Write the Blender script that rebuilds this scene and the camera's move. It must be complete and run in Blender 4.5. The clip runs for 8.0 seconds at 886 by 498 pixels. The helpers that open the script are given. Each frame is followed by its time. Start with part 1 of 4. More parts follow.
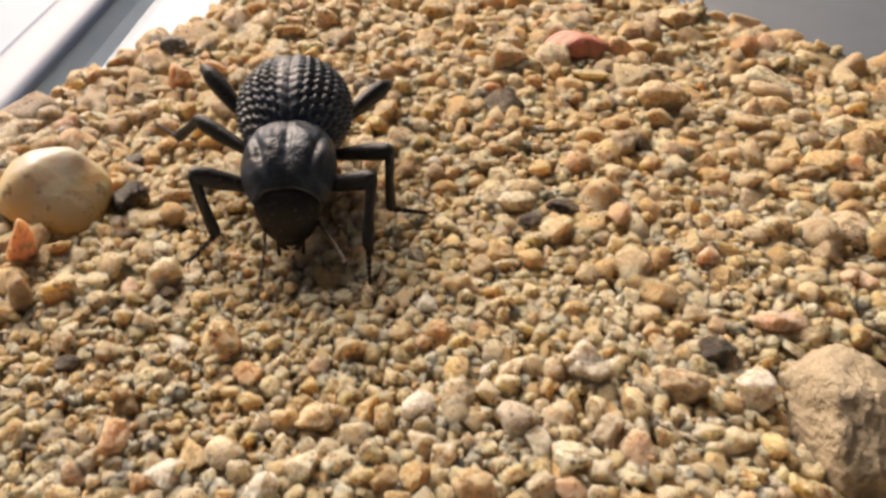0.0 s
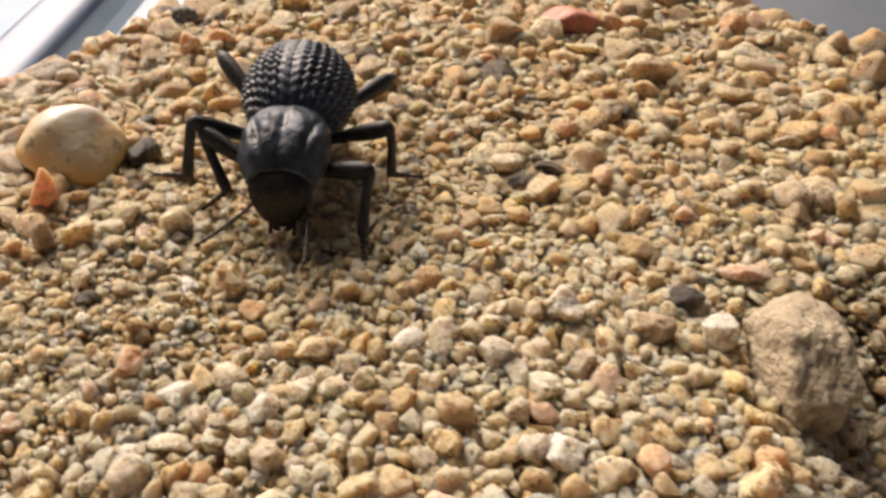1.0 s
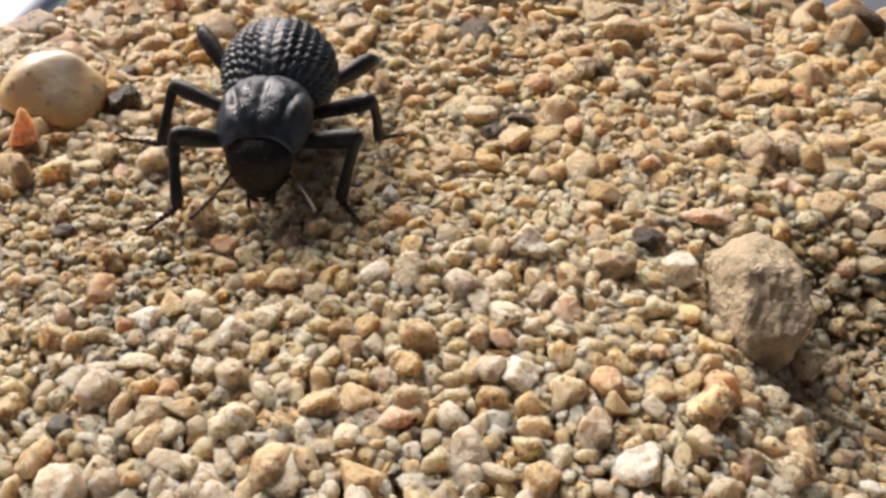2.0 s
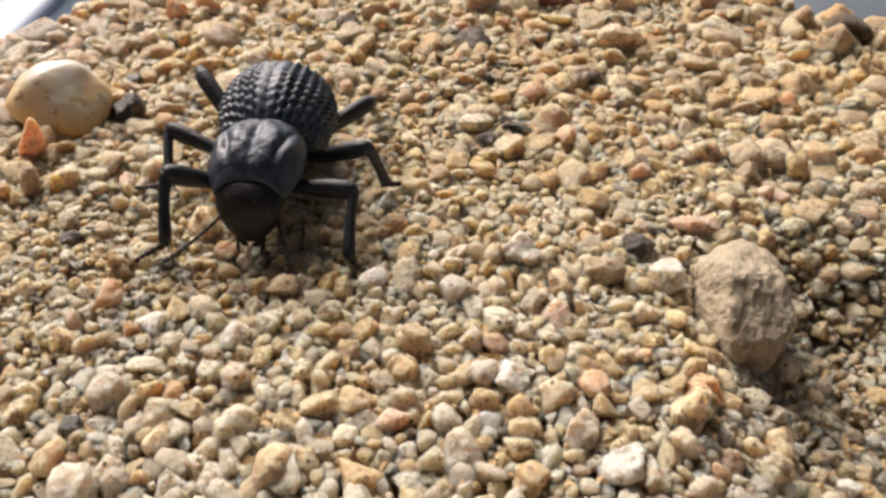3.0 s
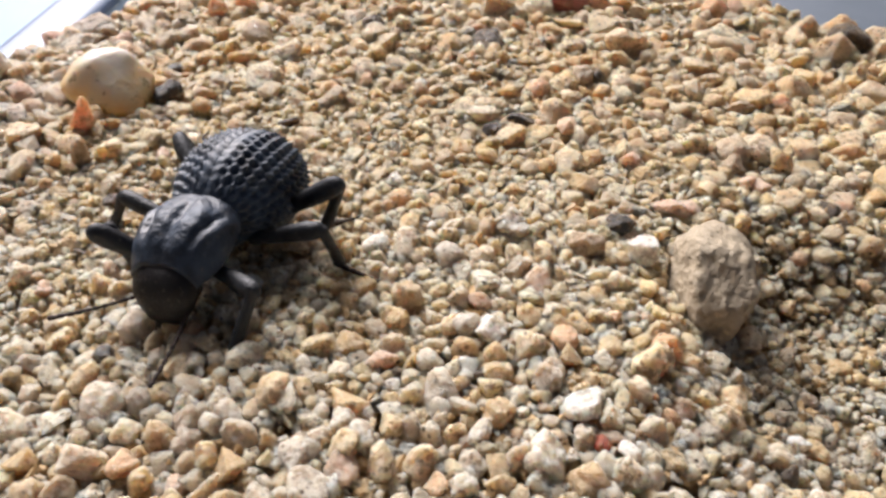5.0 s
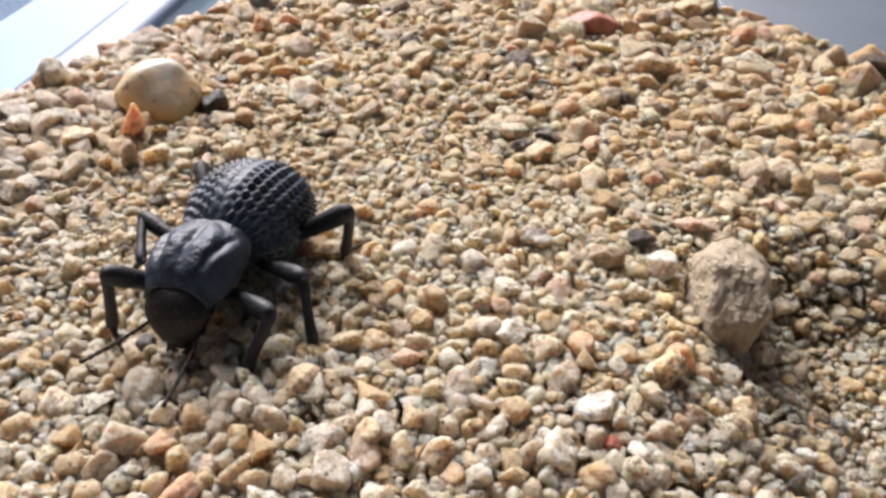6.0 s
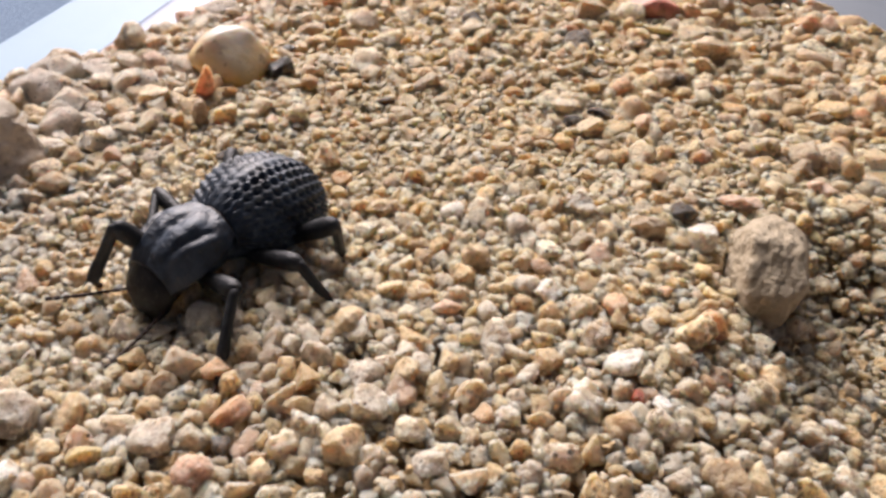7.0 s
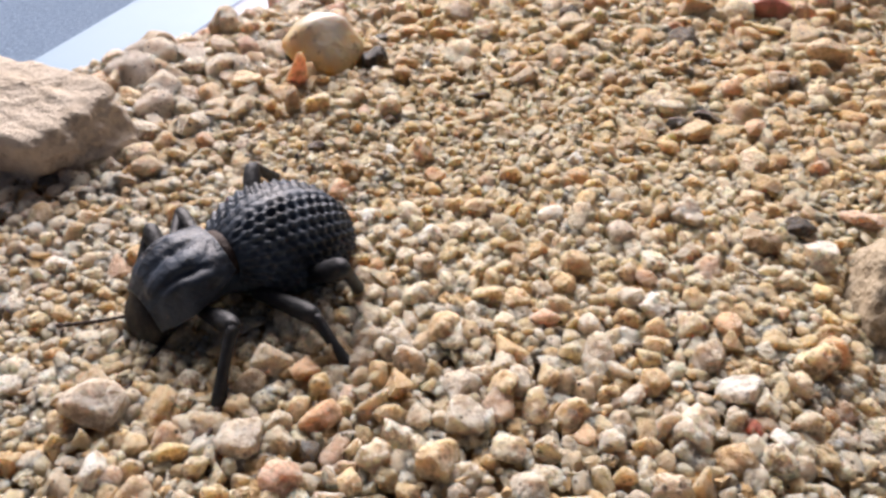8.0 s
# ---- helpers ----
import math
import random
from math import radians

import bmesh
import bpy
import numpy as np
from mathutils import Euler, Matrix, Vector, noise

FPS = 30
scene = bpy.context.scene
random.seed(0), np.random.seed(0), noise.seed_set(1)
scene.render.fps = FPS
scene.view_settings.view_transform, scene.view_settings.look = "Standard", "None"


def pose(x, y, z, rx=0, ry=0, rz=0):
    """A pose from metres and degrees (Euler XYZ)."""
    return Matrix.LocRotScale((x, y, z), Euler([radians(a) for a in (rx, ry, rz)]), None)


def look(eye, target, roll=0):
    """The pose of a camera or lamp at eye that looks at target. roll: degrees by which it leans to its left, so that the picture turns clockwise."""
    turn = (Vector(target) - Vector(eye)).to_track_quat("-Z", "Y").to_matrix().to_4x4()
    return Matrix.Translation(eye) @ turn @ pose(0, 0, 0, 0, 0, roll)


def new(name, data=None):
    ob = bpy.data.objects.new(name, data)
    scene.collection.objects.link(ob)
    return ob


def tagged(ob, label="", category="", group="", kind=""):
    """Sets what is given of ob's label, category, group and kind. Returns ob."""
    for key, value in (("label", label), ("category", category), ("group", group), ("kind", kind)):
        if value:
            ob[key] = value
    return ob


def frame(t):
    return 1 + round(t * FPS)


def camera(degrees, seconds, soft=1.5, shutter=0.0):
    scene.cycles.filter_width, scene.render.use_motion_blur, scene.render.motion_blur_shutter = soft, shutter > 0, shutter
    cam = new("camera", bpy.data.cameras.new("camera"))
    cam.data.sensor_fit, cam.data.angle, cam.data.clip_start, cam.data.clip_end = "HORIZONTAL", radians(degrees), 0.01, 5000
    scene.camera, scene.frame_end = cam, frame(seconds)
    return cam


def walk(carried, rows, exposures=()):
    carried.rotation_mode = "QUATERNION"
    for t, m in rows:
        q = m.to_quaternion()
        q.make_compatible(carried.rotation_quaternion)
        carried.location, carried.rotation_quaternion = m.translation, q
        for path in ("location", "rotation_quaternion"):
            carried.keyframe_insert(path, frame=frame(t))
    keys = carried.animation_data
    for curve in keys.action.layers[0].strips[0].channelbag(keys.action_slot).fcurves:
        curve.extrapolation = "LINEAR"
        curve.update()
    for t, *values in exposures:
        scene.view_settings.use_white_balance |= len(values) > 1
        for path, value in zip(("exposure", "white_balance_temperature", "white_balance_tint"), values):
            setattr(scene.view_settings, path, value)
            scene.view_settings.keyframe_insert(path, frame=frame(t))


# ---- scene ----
MM = 0.001
cam = camera(57.5, 8.0, soft=2.8, shutter=0.5)
# seconds, eye in millimetres, turn in degrees
PATH = [
    (0.0, 0.00, 0.00, 39.73, 52.79, -0.63, -0.00),
    (0.2, 0.24, -1.39, 39.63, 52.49, -0.86, 0.04),
    (0.5, 0.69, -2.67, 39.38, 52.21, -0.88, 0.37),
    (0.7, 0.10, -3.84, 40.12, 52.02, -1.06, 0.52),
    (1.0, 1.03, -5.23, 40.31, 51.85, -1.16, 0.79),
    (1.2, 2.19, -6.16, 39.99, 51.71, -1.30, 0.89),
    (1.5, 2.38, -6.51, 39.43, 51.69, -1.45, 1.01),
    (1.7, 3.15, -8.03, 37.87, 51.51, -1.62, 1.03),
    (3.0, 3.58, -10.14, 40.04, 51.09, -1.83, 0.99),
    (3.2, 3.66, -11.41, 40.05, 51.08, -1.88, 1.04),
    (3.5, 3.87, -12.20, 40.12, 50.99, -2.02, 1.21),
    (3.7, 4.02, -12.63, 40.14, 50.98, -2.01, 1.38),
    (4.0, 4.77, -14.03, 40.71, 51.11, -2.06, 1.72),
    (4.2, 5.92, -14.71, 40.30, 51.39, -2.09, 2.00),
    (5.3, 7.40, -18.03, 42.26, 52.56, -1.55, 5.14),
    (5.5, 7.03, -18.33, 42.76, 52.98, -1.71, 5.52),
    (5.7, 7.18, -19.12, 42.47, 53.20, -1.76, 6.17),
    (6.0, 8.05, -20.53, 42.30, 53.51, -1.77, 7.28),
    (6.2, 8.18, -20.97, 42.26, 53.72, -1.79, 8.14),
    (6.5, 8.33, -21.57, 42.16, 53.83, -1.75, 9.61),
    (6.7, 8.19, -21.84, 42.17, 53.81, -1.79, 10.63),
    (7.0, 9.85, -24.45, 42.01, 52.81, -1.63, 12.37),
    (7.2, 9.04, -23.99, 40.10, 52.60, -1.60, 13.49),
    (7.5, 7.61, -23.06, 39.72, 52.35, -1.37, 15.35),
    (7.7, 6.62, -22.33, 40.43, 52.36, -1.30, 16.42),
    (8.0, 6.46, -22.25, 40.77, 52.12, -1.19, 17.65),
]
walk(cam, [(t, pose(x * MM, y * MM, z * MM, rx, ry, rz)) for t, x, y, z, rx, ry, rz in PATH], exposures=[(0.0, 0.15, 8600, 19), (1.5, 0.21, 7700, 17), (3.5, 0.31, 7050, 16), (5.5, 0.40, 6500, 16), (6.5, 0.37, 6550, 18), (7.0, 0.30, 6900, 20), (8.0, 0.34, 6800, 20)])

# ---- world and light ----
SUN_AZ, SUN_EL = -29.0, 37.0  # degrees from +y towards +x, and above the level
world = bpy.data.worlds.new("sky")
scene.world = world
world.use_nodes = True
sky = world.node_tree.nodes.new("ShaderNodeTexSky")
sky.sky_type, sky.sun_disc = "NISHITA", False
sky.sun_elevation, sky.sun_rotation = radians(SUN_EL), radians(SUN_AZ)
sky.air_density, sky.dust_density, sky.ozone_density = 0.5, 8.0, 0.0
back = world.node_tree.nodes["Background"]
back.inputs["Strength"].default_value = 0.036
world.node_tree.links.new(sky.outputs["Color"], back.inputs["Color"])

sun = new("sun", bpy.data.lights.new("sun", "SUN"))
sun.data.energy, sun.data.angle, sun.data.color = 5.0, radians(36.0), (0.97, 0.975, 1.0)
toward = Vector((math.sin(radians(SUN_AZ)) * math.cos(radians(SUN_EL)), math.cos(radians(SUN_AZ)) * math.cos(radians(SUN_EL)), math.sin(radians(SUN_EL))))
sun.matrix_world = look(toward * 0.5, (0, 0, 0))


# ---- materials ----
def ramp(nt, fac, stops, mode="LINEAR"):
    node = nt.nodes.new("ShaderNodeValToRGB")
    node.color_ramp.interpolation = mode
    els = node.color_ramp.elements
    while len(els) < len(stops):
        els.new(0.5)
    for el, (at, col) in zip(els, stops):
        el.position, el.color = at, (*col, 1)
    nt.links.new(fac, node.inputs["Fac"])
    return node.outputs["Color"]


def noise_tex(nt, scale, detail=3.0, rough=0.55, kind="ShaderNodeTexNoise", vector=None):
    node = nt.nodes.new(kind)
    node.inputs["Scale"].default_value = scale
    if kind == "ShaderNodeTexNoise":
        node.inputs["Detail"].default_value, node.inputs["Roughness"].default_value = detail, rough
    if vector is None:
        vector = nt.nodes.new("ShaderNodeTexCoord").outputs["Object"]
    nt.links.new(vector, node.inputs["Vector"])
    return node


def mixed(nt, mode, fac, a, b):
    node = nt.nodes.new("ShaderNodeMix")
    node.data_type, node.blend_type = "RGBA", mode
    for socket, value in ((node.inputs[0], fac), (node.inputs[6], a), (node.inputs[7], b)):
        if isinstance(value, bpy.types.NodeSocket):
            nt.links.new(value, socket)
        elif isinstance(value, tuple):
            socket.default_value = (*value, 1)
        else:
            socket.default_value = value
    return node.outputs[2]


def level(nt, value, lo, hi, out_lo, out_hi):
    node = nt.nodes.new("ShaderNodeMapRange")
    nt.links.new(value, node.inputs["Value"])
    for name, v in (("From Min", lo), ("From Max", hi), ("To Min", out_lo), ("To Max", out_hi)):
        node.inputs[name].default_value = v
    return node.outputs["Result"]


def bumped(nt, shader, heights, distance):
    """heights: sockets with their strengths, finest last."""
    last = None
    for value, strength in heights:
        node = nt.nodes.new("ShaderNodeBump")
        node.inputs["Strength"].default_value, node.inputs["Distance"].default_value = strength, distance
        nt.links.new(value, node.inputs["Height"])
        if last:
            nt.links.new(last, node.inputs["Normal"])
        last = node.outputs["Normal"]
    nt.links.new(last, shader.inputs["Normal"])


def material(name):
    mat = bpy.data.materials.new(name)
    mat.use_nodes = True
    return mat, mat.node_tree, mat.node_tree.nodes["Principled BSDF"]


# Weathered granite grains: mostly buff feldspar and grey quartz, a few pink, rusty and black ones.
GRAINS = [
    (0.00, (0.824, 0.655, 0.423)), (0.10, (0.762, 0.576, 0.347)), (0.17, (0.855, 0.724, 0.526)), (0.30, (0.803, 0.621, 0.387)),
    (0.38, (0.875, 0.768, 0.590)), (0.52, (0.721, 0.625, 0.486)), (0.62, (0.845, 0.734, 0.567)), (0.73, (0.824, 0.670, 0.455)),
    (0.81, (0.900, 0.813, 0.657)), (0.90, (0.587, 0.453, 0.279)), (0.915, (0.803, 0.522, 0.324)), (0.932, (0.700, 0.635, 0.522)),
    (0.965, (0.845, 0.621, 0.459)), (0.990, (0.113, 0.099, 0.081)),
]


def stone_surface(nt, shader, base, speckle=0.5, gloss=(0.55, 0.16), relief=1.5, scale=1.0, glow=1.0, crust=0.6, depth=0.0017):
    """Mottling, clay films, dark mica flecks and fine pits over a base colour; a little light passes through the grain."""
    broad = noise_tex(nt, 750 * scale, 3, 0.6)
    col = mixed(nt, "MULTIPLY", 0.8, base, ramp(nt, broad.outputs["Fac"], [(0.28, (0.88, 0.81, 0.70)), (0.46, (1.03, 1.0, 0.94)), (0.72, (1.14, 1.12, 1.08))]))
    fine = noise_tex(nt, 2600 * scale, 4, 0.7)
    col = mixed(nt, "MULTIPLY", 0.8, col, ramp(nt, fine.outputs["Fac"], [(0.30, (0.74, 0.68, 0.60)), (0.43, (1.0, 0.99, 0.97)), (0.68, (1.10, 1.09, 1.07))]))
    dots = noise_tex(nt, 1500 * scale, kind="ShaderNodeTexVoronoi")
    spread = nt.nodes.new("ShaderNodeMath")
    spread.operation = "MULTIPLY"
    nt.links.new(level(nt, dots.outputs["Distance"], 0.17, 0.27, min(1.0, speckle * 2.2), 0.0), spread.inputs[0])
    nt.links.new(level(nt, broad.outputs["Fac"], 0.40, 0.52, 1.0, 0.25), spread.inputs[1])
    col = mixed(nt, "MIX", spread.outputs[0], col, (0.11, 0.08, 0.05))
    stain = noise_tex(nt, 1000 * scale, 6, 0.82)
    dirt = nt.nodes.new("ShaderNodeMath")
    dirt.operation = "MULTIPLY"
    nt.links.new(level(nt, stain.outputs["Fac"], 0.51, 0.56, 0.0, 1.0), dirt.inputs[0])
    if isinstance(crust, bpy.types.NodeSocket):
        nt.links.new(crust, dirt.inputs[1])
    else:
        dirt.inputs[1].default_value = crust
    col = mixed(nt, "MIX", dirt.outputs[0], col, (0.25, 0.165, 0.08))
    nt.links.new(col, shader.inputs["Base Color"])
    nt.links.new(level(nt, broad.outputs["Fac"], 0.32, 0.68, *gloss), shader.inputs["Roughness"])
    if glow:
        shader.inputs["Subsurface Weight"].default_value = 0.85 * glow
        shader.inputs["Subsurface Radius"].default_value = (1.0, 0.80, 0.65)
        shader.inputs["Subsurface Scale"].default_value = depth
    bumped(nt, shader, [(broad.outputs["Fac"], relief * 0.9), (fine.outputs["Fac"], relief)], 0.0005)


def grain_material(name, per_object, depth=0.0017):
    mat, nt, shader = material(name)
    if per_object:
        pick = nt.nodes.new("ShaderNodeObjectInfo").outputs["Random"]
    else:
        pick = nt.nodes.new("ShaderNodeNewGeometry").outputs["Random Per Island"]
    base = ramp(nt, pick, GRAINS, "CONSTANT")
    # a shift of the pattern and a change of brightness from grain to grain
    twist = nt.nodes.new("ShaderNodeMath")
    twist.operation = "FRACT"
    times = nt.nodes.new("ShaderNodeMath")
    times.operation, times.inputs[1].default_value = "MULTIPLY", 57.0
    nt.links.new(pick, times.inputs[0])
    nt.links.new(times.outputs[0], twist.inputs[0])
    base = mixed(nt, "MULTIPLY", 1.0, base, ramp(nt, twist.outputs[0], [(0.0, (0.72, 0.70, 0.68)), (1.0, (1.10, 1.09, 1.08))]))
    # greyer gravel in drifts; cool window glare tinted in at rim and front
    place = nt.nodes.new("ShaderNodeNewGeometry").outputs["Position"]
    drift = noise_tex(nt, 42, 2, 0.5, vector=place)
    apart = nt.nodes.new("ShaderNodeSeparateXYZ")
    nt.links.new(place, apart.inputs[0])
    rim = nt.nodes.new("ShaderNodeMath")
    rim.operation = "MAXIMUM"
    nt.links.new(level(nt, drift.outputs["Fac"], 0.45, 0.68, 0.0, 0.35), rim.inputs[0])
    nt.links.new(level(nt, apart.outputs["X"], -0.025, -0.042, 0.0, 1.0), rim.inputs[1])
    front = nt.nodes.new("ShaderNodeMath")
    front.operation = "MAXIMUM"
    nt.links.new(rim.outputs[0], front.inputs[0])
    nt.links.new(level(nt, apart.outputs["Y"], 0.036, 0.016, 0.0, 0.45), front.inputs[1])
    base = mixed(nt, "MIX", level(nt, apart.outputs["Y"], 0.030, 0.062, 0.0, 1.0), base, mixed(nt, "MULTIPLY", 1.0, base, (1.02, 0.96, 0.87)))  # ochre tint further back paints in backlight glowing through the grains
    base = mixed(nt, "MIX", front.outputs[0], base, mixed(nt, "MULTIPLY", 1.0, base, (0.92, 0.98, 1.15)))
    stone_surface(nt, shader, base, crust=level(nt, twist.outputs[0], 0.5, 0.9, 0.05, 0.8), depth=depth)
    return mat


def plain_stone(name, colour, speckle=0.3, gloss=(0.55, 0.2), relief=0.8, scale=1.0, glow=1.0):
    mat, nt, shader = material(name)
    rgb = nt.nodes.new("ShaderNodeRGB")
    rgb.outputs[0].default_value = (*colour, 1)
    stone_surface(nt, shader, rgb.outputs[0], speckle, gloss, relief, scale, glow, 0.5 if glow else 0.15)
    return mat


STONE = {
    "tan": plain_stone("buff_feldspar", (0.70, 0.57, 0.39)),
    "cream": plain_stone("cream_feldspar", (0.78, 0.70, 0.56), 0.2),
    "yellow": plain_stone("ochre_feldspar", (0.74, 0.57, 0.33)),
    "grey": plain_stone("grey_quartz", (0.62, 0.58, 0.51), 0.35, (0.5, 0.25)),
    "white": plain_stone("milky_quartz", (0.82, 0.79, 0.73), 0.25, (0.5, 0.2)),
    "pink": plain_stone("pink_feldspar", (0.75, 0.54, 0.43), 0.15),
    "orange": plain_stone("rusty_feldspar", (0.72, 0.49, 0.33), 0.15),
    "chip": plain_stone("orange_feldspar", (0.85, 0.50, 0.33), 0.15, relief=0.5),
    "red": plain_stone("red_jasper", (0.40, 0.09, 0.05), 0.05, (0.5, 0.3)),
    "dark": plain_stone("black_mica", (0.055, 0.052, 0.05), 0.2, (0.45, 0.2)),
    "slate": plain_stone("blue_grey_slate", (0.13, 0.14, 0.145), 0.2, (0.4, 0.18)),
    "brown": plain_stone("brown_stone", (0.45, 0.37, 0.27), 0.3),
    "speckled": plain_stone("speckled_granite", (0.64, 0.60, 0.52), 0.95),
    "rock": plain_stone("dusty_limestone", (0.47, 0.40, 0.30), 0.05, (0.9, 0.75), 1.0, 0.6, 0.0),
    "boulder": plain_stone("pale_sandstone", (0.60, 0.53, 0.45), 0.15, (0.9, 0.75), 1.0, 0.45, 0.0),
    "coral": plain_stone("coral_red_jasper", (0.56, 0.23, 0.18), 0.06, (0.5, 0.32), 0.4),
}
GRAIN_MIX = grain_material("gravel_grains", False)
GRAIN_FINE = grain_material("fine_grains", False, 0.0011)
GRAIN_ONE = grain_material("gravel_stone", True)


def pebble_material():
    mat, nt, shader = material("milky_quartz_pebble")
    broad = noise_tex(nt, 230, 4, 0.6)
    apart = nt.nodes.new("ShaderNodeSeparateXYZ")
    nt.links.new(nt.nodes.new("ShaderNodeTexCoord").outputs["Object"], apart.inputs[0])
    spread = nt.nodes.new("ShaderNodeMath")  # iron stain that has crept over one face
    spread.operation, spread.inputs[1].default_value = "MULTIPLY_ADD", 0.55
    nt.links.new(broad.outputs["Fac"], spread.inputs[0])
    nt.links.new(level(nt, apart.outputs["Z"], -0.0015, 0.0042, 0.0, 0.5), spread.inputs[2])
    col = ramp(nt, spread.outputs[0], [(0.34, (0.72, 0.43, 0.14)), (0.48, (0.74, 0.56, 0.30)), (0.62, (0.66, 0.58, 0.43)), (0.74, (0.58, 0.55, 0.49))])
    crack = noise_tex(nt, 620, 5, 0.7)
    col = mixed(nt, "MIX", level(nt, crack.outputs["Fac"], 0.58, 0.66, 0.0, 0.7), col, (0.20, 0.13, 0.06))
    nt.links.new(col, shader.inputs["Base Color"])
    shader.inputs["Roughness"].default_value = 0.45
    shader.inputs["Subsurface Weight"].default_value = 0.85
    shader.inputs["Subsurface Radius"].default_value = (1.0, 0.7, 0.4)
    shader.inputs["Subsurface Scale"].default_value = 0.0022
    bumped(nt, shader, [(crack.outputs["Fac"], 0.12)], 0.0003)
    return mat


def sand_material():
    mat, nt, shader = material("packed_sand")
    dots = noise_tex(nt, 1500, 4, 0.7)
    col = ramp(nt, dots.outputs["Fac"], [(0.3, (0.46, 0.29, 0.12)), (0.5, (0.68, 0.48, 0.25)), (0.7, (0.80, 0.63, 0.40))])
    nt.links.new(col, shader.inputs["Base Color"])
    shader.inputs["Roughness"].default_value = 0.85
    bumped(nt, shader, [(dots.outputs["Fac"], 1.0)], 0.0008)
    return mat


def chitin(name, dark, bloom_sheen, amount, rough):
    """Black beetle shell, finely punctured; a waxy grey-blue bloom that also paints sky sheen."""
    mat, nt, shader = material(name)
    veil = noise_tex(nt, 420, 4, 0.6)
    dust = noise_tex(nt, 2600, 3, 0.7)
    shader.inputs["Specular IOR Level"].default_value = 0.45
    mask = level(nt, veil.outputs["Fac"], 0.30, 0.62, 0.0, amount)
    col = mixed(nt, "MIX", mask, dark, bloom_sheen)
    col = mixed(nt, "MIX", level(nt, dust.outputs["Fac"], 0.60, 0.72, 0.0, 0.4), col, (0.16, 0.13, 0.10))
    nt.links.new(col, shader.inputs["Base Color"])
    nt.links.new(level(nt, veil.outputs["Fac"], 0.3, 0.7, rough - 0.08, rough + 0.12), shader.inputs["Roughness"])
    pits = noise_tex(nt, 5200, 2, 0.5)
    skin = noise_tex(nt, 1500, 4, 0.65)
    bumped(nt, shader, [(veil.outputs["Fac"], 0.35), (skin.outputs["Fac"], 0.5), (pits.outputs["Fac"], 0.3)], 0.0002)
    return mat


SHELL = chitin("black_shell", (0.007, 0.008, 0.010), (0.050, 0.074, 0.108), 0.95, 0.45)
PRONOTE = chitin("bloom_sheen_shell", (0.009, 0.009, 0.011), (0.052, 0.074, 0.108), 0.95, 0.42)
# brownish head, darkened further to paint in the shade under the pronotum
HEADSHELL = chitin("head_shell", (0.006, 0.004, 0.0035), (0.013, 0.010, 0.009), 0.7, 0.5)
LEGSHELL = chitin("leg_shell", (0.008, 0.008, 0.009), (0.026, 0.030, 0.038), 0.9, 0.56)
TARSAL = chitin("tarsus_shell", (0.030, 0.015, 0.010), (0.06, 0.035, 0.025), 0.8, 0.7)
EYE = chitin("eye_facets", (0.006, 0.005, 0.005), (0.01, 0.01, 0.01), 0.5, 0.2)


def plastic_material(name, dark, light):
    mat, nt, shader = material(name)
    streak = noise_tex(nt, 60, 3)
    nt.links.new(ramp(nt, streak.outputs["Fac"], [(0.35, dark), (0.65, light)]), shader.inputs["Base Color"])
    shader.inputs["Roughness"].default_value = 0.5
    bumped(nt, shader, [(streak.outputs["Fac"], 0.1)], 0.0005)
    return mat


def table_material():
    mat, nt, shader = material("pale_laminate")
    grain = noise_tex(nt, 35, 5, 0.6)
    col = ramp(nt, grain.outputs["Fac"], [(0.3, (0.29, 0.44, 0.58)), (0.7, (0.33, 0.48, 0.63))])
    nt.links.new(col, shader.inputs["Base Color"])
    shader.inputs["Roughness"].default_value = 0.62
    bumped(nt, shader, [(grain.outputs["Fac"], 0.05)], 0.0005)
    return mat


def cloth_material():
    mat, nt, shader = material("blue_grey_carpet")
    weave = noise_tex(nt, 500, 4, 0.7)
    col = ramp(nt, weave.outputs["Fac"], [(0.3, (0.12, 0.19, 0.29)), (0.5, (0.19, 0.28, 0.40)), (0.7, (0.26, 0.36, 0.49))])
    nt.links.new(col, shader.inputs["Base Color"])
    shader.inputs["Roughness"].default_value = 0.95
    bumped(nt, shader, [(weave.outputs["Fac"], 0.8)], 0.002)
    return mat


# ---- mesh helpers ----
def mesh_object(name, verts, faces, mat, parent=None, smooth=True):
    """verts in millimetres."""
    me = bpy.data.meshes.new(name)
    me.from_pydata([(x * MM, y * MM, z * MM) for x, y, z in verts], [], faces)
    if smooth:
        me.polygons.foreach_set("use_smooth", [True] * len(me.polygons))
    me.materials.append(mat)
    ob = new(name, me)
    ob.parent = parent
    return ob


def part(name, bm, mat, parent, label=""):
    me = bpy.data.meshes.new(name)
    bm.to_mesh(me)
    bm.free()
    me.polygons.foreach_set("use_smooth", [True] * len(me.polygons))
    me.materials.append(mat)
    ob = new(name, me)
    ob.parent = parent
    return tagged(ob, label)


def ico(level_):
    bm = bmesh.new()
    bmesh.ops.create_icosphere(bm, subdivisions=level_, radius=1.0)
    v = np.array([tuple(p.co) for p in bm.verts])
    f = np.array([[q.index for q in p.verts] for p in bm.faces])
    bm.free()
    return v / np.linalg.norm(v, axis=1)[:, None], f


